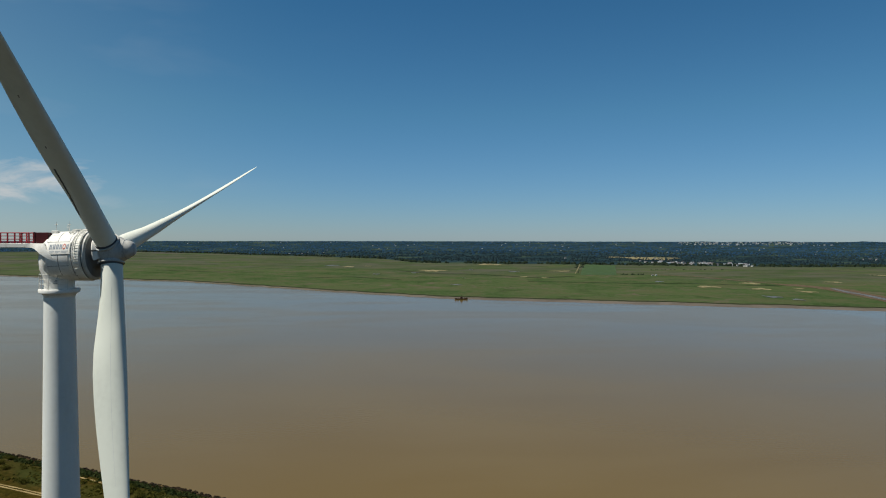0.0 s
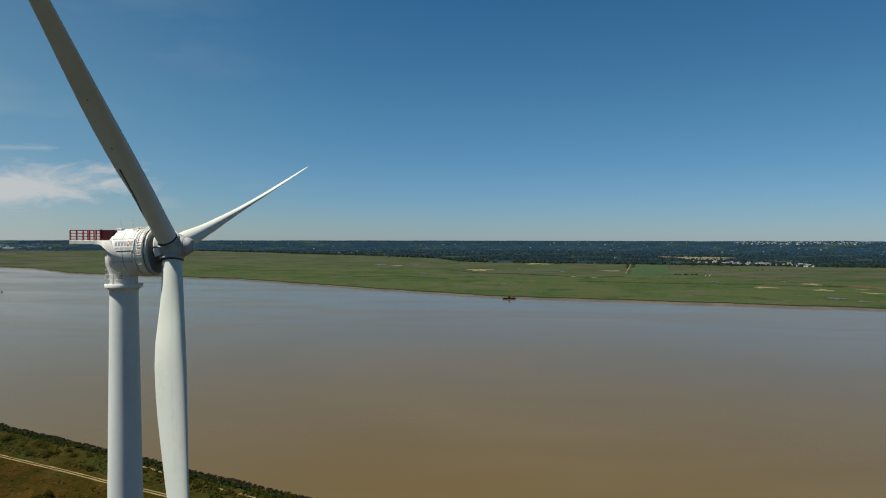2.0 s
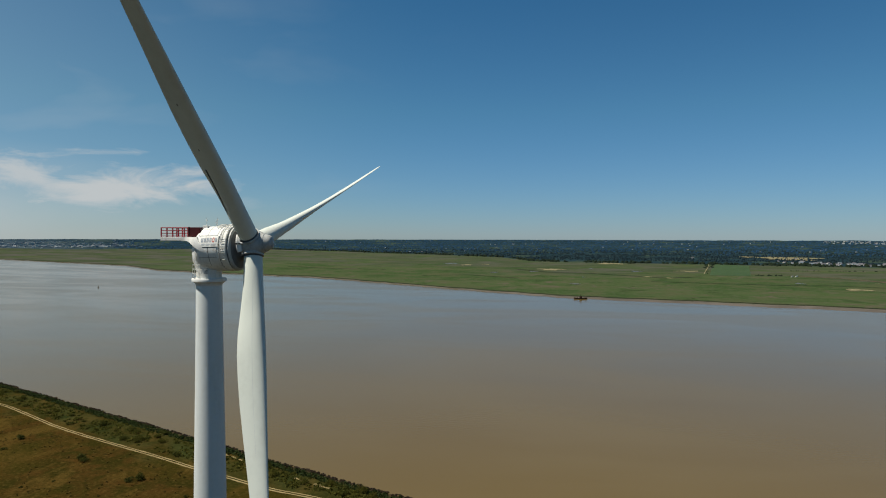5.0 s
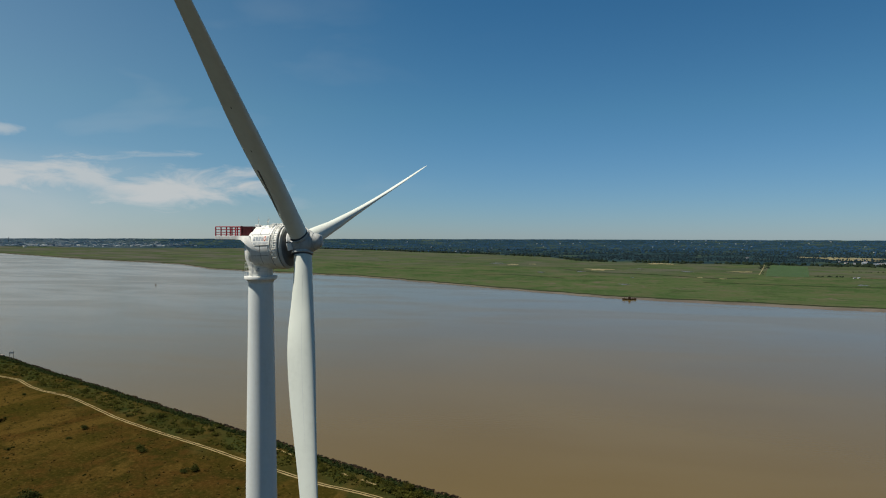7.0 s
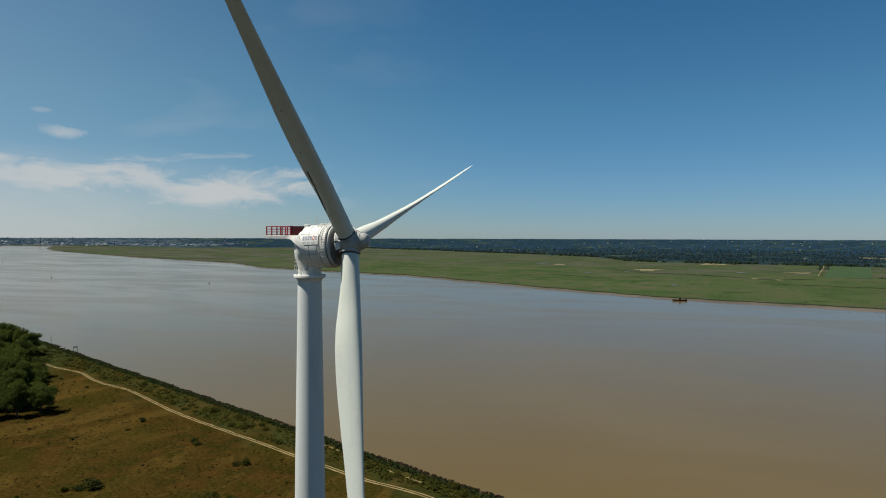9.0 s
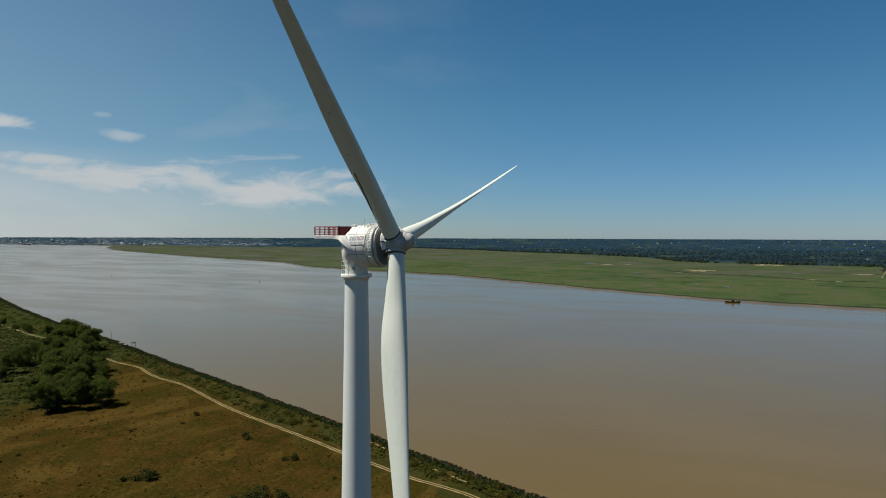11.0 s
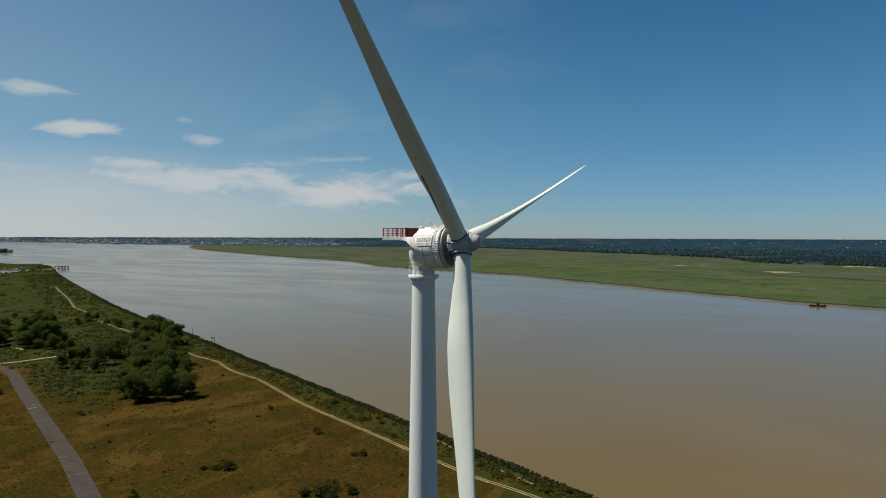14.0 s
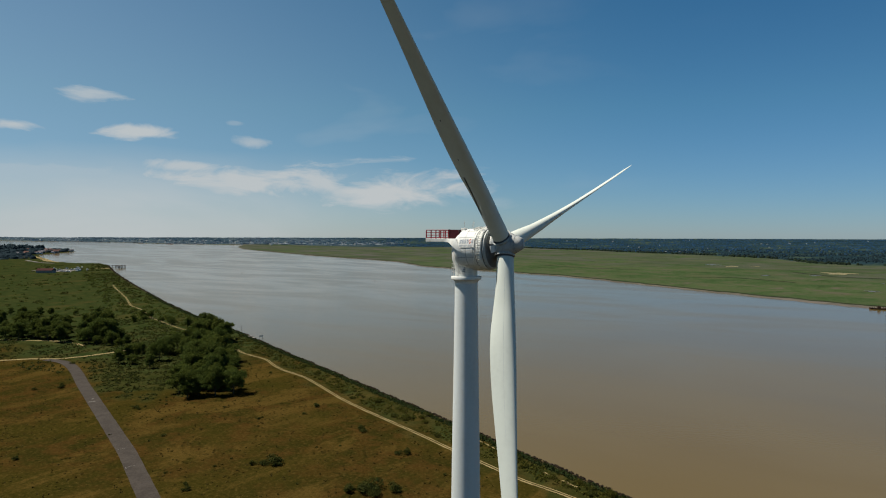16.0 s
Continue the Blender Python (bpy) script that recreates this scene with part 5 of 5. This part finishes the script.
for i in range(190):
    a = radians(-20.3 - 9.5 * rh.random() - (3 * rh.random() if i % 5 == 0 else 0))
    r = EYE_Z / math.tan(radians(0.36 + 0.22 * rh.random()))
    spots.append((-math.sin(a) * r, math.cos(a) * r, 0.35 + 0.5 * rh.random() ** 2, rh.random() * 50 - 40))
for i in range(110):
    a = radians(-33 + 60 * rh.random())
    r = EYE_Z / math.tan(radians(0.4 + 0.9 * rh.random() ** 2))
    spots.append((-math.sin(a) * r, math.cos(a) * r, (0.3 + 0.35 * rh.random()) * min(1.0, r / 9000), rh.random() * 50 - 20))
put_things(hill, spots)


# refinery and port on the far left bank
def tank(name, rad, tall, mat, label):
    ob = thing(name, 0, 0, 0, label, "tank", "storage tanks")
    bm = bmesh.new()
    lathe(bm, [(-2, rad), (tall, rad)], Matrix.Rotation(radians(-90), 4, "Y"), 20)
    part("shell", bm, mat, ob, smooth=True)
    bm = bmesh.new()
    lathe(bm, [(tall, rad + 0.3), (tall + 0.6, rad + 0.3), (tall + rad * 0.15, 0.1)], Matrix.Rotation(radians(-90), 4, "Y"), 20)
    part("lid", bm, mat, ob, smooth=True)
    return ob


def chimney(tall, rad, label):
    ob = thing("chimney", 0, 0, 0, label, "chimney", "refinery chimneys")
    bm = bmesh.new()
    lathe(bm, [(-2, rad * 1.3), (tall, rad)], Matrix.Rotation(radians(-90), 4, "Y"), 14)
    part("shaft", bm, M_STEELDARK, ob, smooth=True)
    bm = bmesh.new()
    lathe(bm, [(tall * 0.96, rad * 1.2), (tall + 1, rad * 1.2), (tall + 1, rad * 0.7)], Matrix.Rotation(radians(-90), 4, "Y"), 14)
    part("rim", bm, M_DARK, ob)
    return ob


put_things([chimney(80, 2.2, "tall grey refinery chimney by the river"), chimney(60, 1.8, "slim grey refinery chimney by the river")], [(-6380, 5139, 0.9, 0), (-6438, 5452, 1.0, 0), (-6612, 5742, 0.95, 0), (-6635, 6009, 0.75, 0), (-6496, 5336, 0.6, 0), (-6264, 5359, 0.5, 0), (-4060, 7192, 0.7, 0), (-3828, 7250, 0.6, 0)])
tank_spots = []
for i in range(56):
    f = rh.random()
    tank_spots.append((-5600 + 1900 * f + 150 * rh.normal(), 4800 + 350 * f + 220 * rh.normal(), 0.35 + 0.5 * rh.random(), rh.random() * 90))
put_things([tank("tank", 20, 14, M_WHITE, "white round storage tank on the far bank"), house("shed", 60, 26, 12, 15, M_STEEL, "long pale port shed on the far bank", "port sheds", "shed"), tank("tank", 14, 16, M_STEEL, "grey round storage tank on the far bank")], tank_spots)
city = [(-6000 - 6500 * rh.random(), 4750 + 1500 * rh.random(), 0.3 + 0.5 * rh.random(), rh.random() * 60 - 30) for i in range(60)]
put_things([house("city_block", 70, 24, 16, 18, M_STEEL, "pale city block near the river mouth", "city blocks", "building"), house("city_block", 50, 30, 22, 24, M_WHITE, "white city block near the river mouth", "city blocks", "building", M_WHITE)], city)
put_things([house("ship", 150, 26, 12, 14, M_TILE, "long red ship moored on the far bank", "", "ship", M_TILE)], [(-6150, 4125, 0.6, 10)])

def building_stuff(name, spots, mat, label):
    """Small flat-roofed buildings joined into one mesh: (x, y, length, depth, height)."""
    cube = np.array([(a, b, c) for c in (0, 1) for b in (-0.5, 0.5) for a in (-0.5, 0.5)], float)
    faces = np.array([(0, 1, 5, 4), (1, 3, 7, 5), (3, 2, 6, 7), (2, 0, 4, 6), (4, 5, 7, 6)])
    vs = [cube * np.array([p[2], p[3], p[4]]) + np.array([p[0], p[1], float(height(p[0], p[1])) - 0.5]) for p in spots]
    fs = [faces + 8 * k for k in range(len(spots))]
    return tagged(new(name, big_mesh(name, far_verts(np.concatenate(vs)), np.concatenate(fs), mat, False)), label, "town", kind="stuff")


town = {"pale": [], "grey": []}
for i in range(1500):
    a = radians(36 + 40 * rh.random() ** 0.8)
    r = EYE_Z / math.tan(radians(0.3 + 0.6 * rh.random()))
    x, y = -math.sin(a) * r, math.cos(a) * r
    if float(far_bank(x, y)) < 40 or y < float(wood_start(x)) - 200:
        continue
    town["pale" if rh.random() < 0.55 else "grey"].append((x, y, 25 + 70 * rh.random() ** 3, 15 + 25 * rh.random(), 4 + 6 * rh.random()))
building_stuff("far_town", town["pale"], M_WHITE, "pale sheds and houses along the far shore")
building_stuff("far_town", town["grey"], M_STEEL, "grey roofs and sheds along the far shore")

# headland with its small harbour town
head = []
for i in range(1000):
    x = -5600 + 1750 * rh.random()
    y = float(np.interp(x, NEAR_X, NEAR_Y)) - 30 - 420 * rh.random()
    head.append((x, y, 8 + 12 * rh.random(), (9 + 14 * rh.random()) * (1.6 if -5600 < x < -4200 else 0.8)))
for i in range(500):
    x = -4300 + 1500 * rh.random()
    y = float(np.interp(x, NEAR_X, NEAR_Y)) - 40 - 600 * rh.random()
    head.append((x, y, 8 + 14 * rh.random(), 6 + 8 * rh.random()))
dome_stuff("headland_woods", head, M_WOODS_HAZE, "dark trees with a blue haze tint on the headland above the harbour", 6)
spots = []
for i in range(44):
    x = -4400 + 950 * rh.random()
    spots.append((x, float(np.interp(x, NEAR_X, NEAR_Y)) - 12 - 150 * rh.random(), 1.1 + 0.6 * rh.random(), rh.random() * 80))
put_things([house("harbour_house", 16, 10, 6, 10, M_TILE, "harbour house with a clay tile roof", "harbour houses", "house", M_WALL), house("harbour_house", 14, 9, 5, 8, M_ROOF, "harbour house with a slate roof", "harbour houses")], spots)
tagged(ribbon("sand_beach", [(-3130, 1385), (-2900, 1345), (-2700, 1265), (-2520, 1195), (-2390, 1180)], 46, M_SAND, 0.5, 15.0, 6.0, 6.0, 1.0), "pale sandy beach in the bay", "beach", kind="structure")
blot("sand_patch", -1868, 1034, 13, M_SAND, "sandy clearing near the jetty", "sand", 1.8, 0.4, 0.6)
tagged(ribbon("meadow_road", [(-2700, 1190), (-2450, 1120), (-2300, 1105)], 12, M_PATCH, 0.6, 15.0, 0.0, 2.0, 1.0), "pale road crossing the meadow", "road", kind="structure")

# boat yard on the near bank
put_things([house("yard_shed", 46, 26, 8, 14, M_SHEDROOF, "boat shed with a dark red roof", "", "shed", M_WALL)], [(-1775, 830, 0.85, 40)])
blot("yard_ground", -1845, 892, 72, M_PATCH, "pale gravel ground of the boat yard", "yard", 0.8, 0.9, 0.35)


def small_boat(long, label):
    ob = thing("boat", 0, 0, 0, label, "boat", "boats in the yard")
    bm = bmesh.new()
    rows = []
    for f in (0.0, 0.3, 0.65, 0.9, 1.0):
        wd = long * 0.16 * (1 - f ** 3) + 0.02
        rows.append([bm.verts.new((long * (f - 0.5), y, z)) for y, z in ((-wd, 2.2), (-wd * 0.7, 0.8), (0, 0.3), (wd * 0.7, 0.8), (wd, 2.2))])
    for p, q in zip(rows, rows[1:]):
        for i in range(4):
            bm.faces.new((p[i], p[i + 1], q[i + 1], q[i]))
        bm.faces.new((p[4], p[0], q[0], q[4]))
    bm.faces.new(rows[0])
    part("hull", bm, M_WHITE, ob)
    bm = bmesh.new()
    box(bm, (-long * 0.2, -long * 0.09, 2.2), (long * 0.15, long * 0.09, 3.4), None, 0.2)
    part("cabin", bm, M_WHITE, ob)
    bm = bmesh.new()
    tube(bm, (0.5, 0, 2), (0.5, 0, long * 0.9), 0.12, 0.08, 6)
    part("mast", bm, M_STEEL, ob)
    bm = bmesh.new()
    box(bm, (-long * 0.2, -0.4, -0.3), (long * 0.2, 0.4, 0.7))
    part("cradle", bm, M_WOOD, ob)
    return ob


yard = []
for i in range(44):
    u, v = rh.random(), rh.random()
    yard.append((-1752 - 8 * u - 200 * v, 795 + 140 * u + 100 * v, 0.8 + 0.5 * rh.random(), rh.random() * 180))
put_things([small_boat(11, "white boat laid up in the yard"), small_boat(8, "small white boat laid up in the yard")], [p for p in yard if near_bank(p[0], p[1]) > 25])

# jetty on piles
J = (-1850, 1064)
jx, jy, jz = (float(c) for c in settle(J[0], J[1], WATER_Z))
jetty = thing("jetty", jx, jy, jz, "dark timber jetty on tall piles over the river", "jetty", "", 38)
jetty.scale = (0.68 * shrink(*J),) * 3
bm = bmesh.new()
box(bm, (-4, 0, 10.5), (4, 62, 12.5))
part("walkway", bm, M_WOOD, jetty)
bm = bmesh.new()
box(bm, (-44, 52, 10.5), (14, 62, 12.5))
part("pier_head", bm, M_WOOD, jetty)
bm = bmesh.new()
box(bm, (-42, 56, 3.0), (12, 58, 4.4))
part("cross_beam", bm, M_WOOD, jetty)
for x, y in [(s, v) for s in (-3, 3) for v in (10, 26, 42)] + [(s, v) for s in (-42, -28, -14, 0, 12) for v in (53, 61)]:
    bm = bmesh.new()
    tube(bm, (x, y, -6), (x, y, 13.5), 0.9, seg=8)
    part("pile", bm, M_WOOD, jetty)

# wreck lying at the far shore
X, Y, Z = (float(c) for c in settle(31, 1072, WATER_Z))
wreck = thing("wrecked_barge", X, Y, Z, "rusty brown wrecked barge at the muddy shore", "boat", "", 8)
bm = bmesh.new()
rows = []
for f, wd, zz in ((-11, 1.2, 2.6), (-9, 2.8, 2.1), (-3, 3.2, 1.7), (5, 3.1, 1.8), (9, 2.2, 2.3), (11, 0.4, 3.0)):
    rows.append([bm.verts.new((f, y, z)) for y, z in ((-wd, zz), (-wd * 0.8, -1), (wd * 0.8, -1), (wd, zz))])
for p, q in zip(rows, rows[1:]):
    for i in range(3):
        bm.faces.new((p[i], p[i + 1], q[i + 1], q[i]))
    bm.faces.new((p[3], p[0], q[0], q[3]))
bm.faces.new(rows[0]), bm.faces.new(rows[-1][::-1])
part("hull", bm, M_RUST, wreck)
bm = bmesh.new()
box(bm, (-1.5, -1.6, 1.5), (2.2, 1.6, 4.6), None, 0.15)
part("deckhouse", bm, M_RUST, wreck)
bm = bmesh.new()
tube(bm, (0.2, 0, 4.5), (0.2, 0, 7.4), 0.3, 0.2, 8)
part("funnel", bm, M_RUST, wreck)
for x in (-8, -5.5, 5, 8):
    bm = bmesh.new()
    tube(bm, (x, -0.5, 1.2), (x + 0.8, 0.3, 3.6), 0.5, 0.25, 8)
    part("broken_rib", bm, M_RUST, wreck)

for i, (x, y, half) in enumerate(((-142, 261, 3.0), (-150, 265, 2.2), (-104, 243, 2.4), (-93, 238, 3.0), (-196, 286, 2.0), (-265, 318, 2.2))):
    p = ribbon("sand_patch", [(x - half * 1.6, y + half * 0.7), (x, y), (x + half * 1.6, y - half * 0.7)], half * 0.4, M_SAND, 0.3, 0.8, 0.0, 0.5, i + 1.0)
    tagged(p, "pale sandy wash-out in the bank scrub", "sand", kind="structure")

# marker posts on the near bank
def marker(x, y, tall, label, board=True):
    X, Y, Z = x, y, float(height(x, y))
    ob = thing("marker_post", X, Y, Z, label, "post", "", 20)
    bm = bmesh.new()
    tube(bm, (0, 0, -0.5), (0, 0, tall), 0.2, 0.16, 8)
    part("post", bm, M_WOOD, ob)
    if board:
        bm = bmesh.new()
        box(bm, (-3.6, -0.12, tall - 2.0), (-0.1, 0.12, tall - 0.4), None, 0.04)
        part("board", bm, M_WHITE, ob)
        bm = bmesh.new()
        tube(bm, (-3.2, 0, 0), (-3.2, 0, tall - 1.9), 0.12, seg=6)
        part("stay", bm, M_WOOD, ob)


marker(-463, 404, 8.0, "post with a white board on the bank")
marker(-524, 430, 8.5, "bare dark post on the bank", False)
for x, y, rz in ((-497, 418, 30), (-487, 414, 10)):
    ob = thing("hut", x, y, float(height(x, y)), "small pale fishing hut on the river wall", "hut", "huts on the bank", rz)
    bm = bmesh.new()
    box(bm, (-1.5, -1.2, -0.5), (1.5, 1.2, 1.8), None, 0.05)
    part("wall", bm, M_WOOD, ob)
    bm = bmesh.new()
    box(bm, (-1.7, -1.4, 1.8), (1.7, 1.4, 2.0), None, 0.05)
    part("roof", bm, M_WALL, ob)

# buoys out on the river
for x, y in ((-903, 1113), (-1370, 1130), (-2300, 1700)):
    X, Y, Z = (float(c) for c in settle(x, y, WATER_Z))
    ob = thing("buoy", X, Y, Z, "small dark river buoy afloat", "buoy", "river buoys")
    bm = bmesh.new()
    lathe(bm, [(-0.6, 0.5), (-0.4, 1.4), (0.7, 1.5), (1.0, 1.1)], Matrix.Rotation(radians(-90), 4, "Y"), 16)
    part("float", bm, M_RUST, ob, smooth=True)
    bm = bmesh.new()
    tube(bm, (0, 0, 0.8), (0, 0, 4.2), 0.5, 0.2, 8)
    part("topmark", bm, M_RUST, ob)
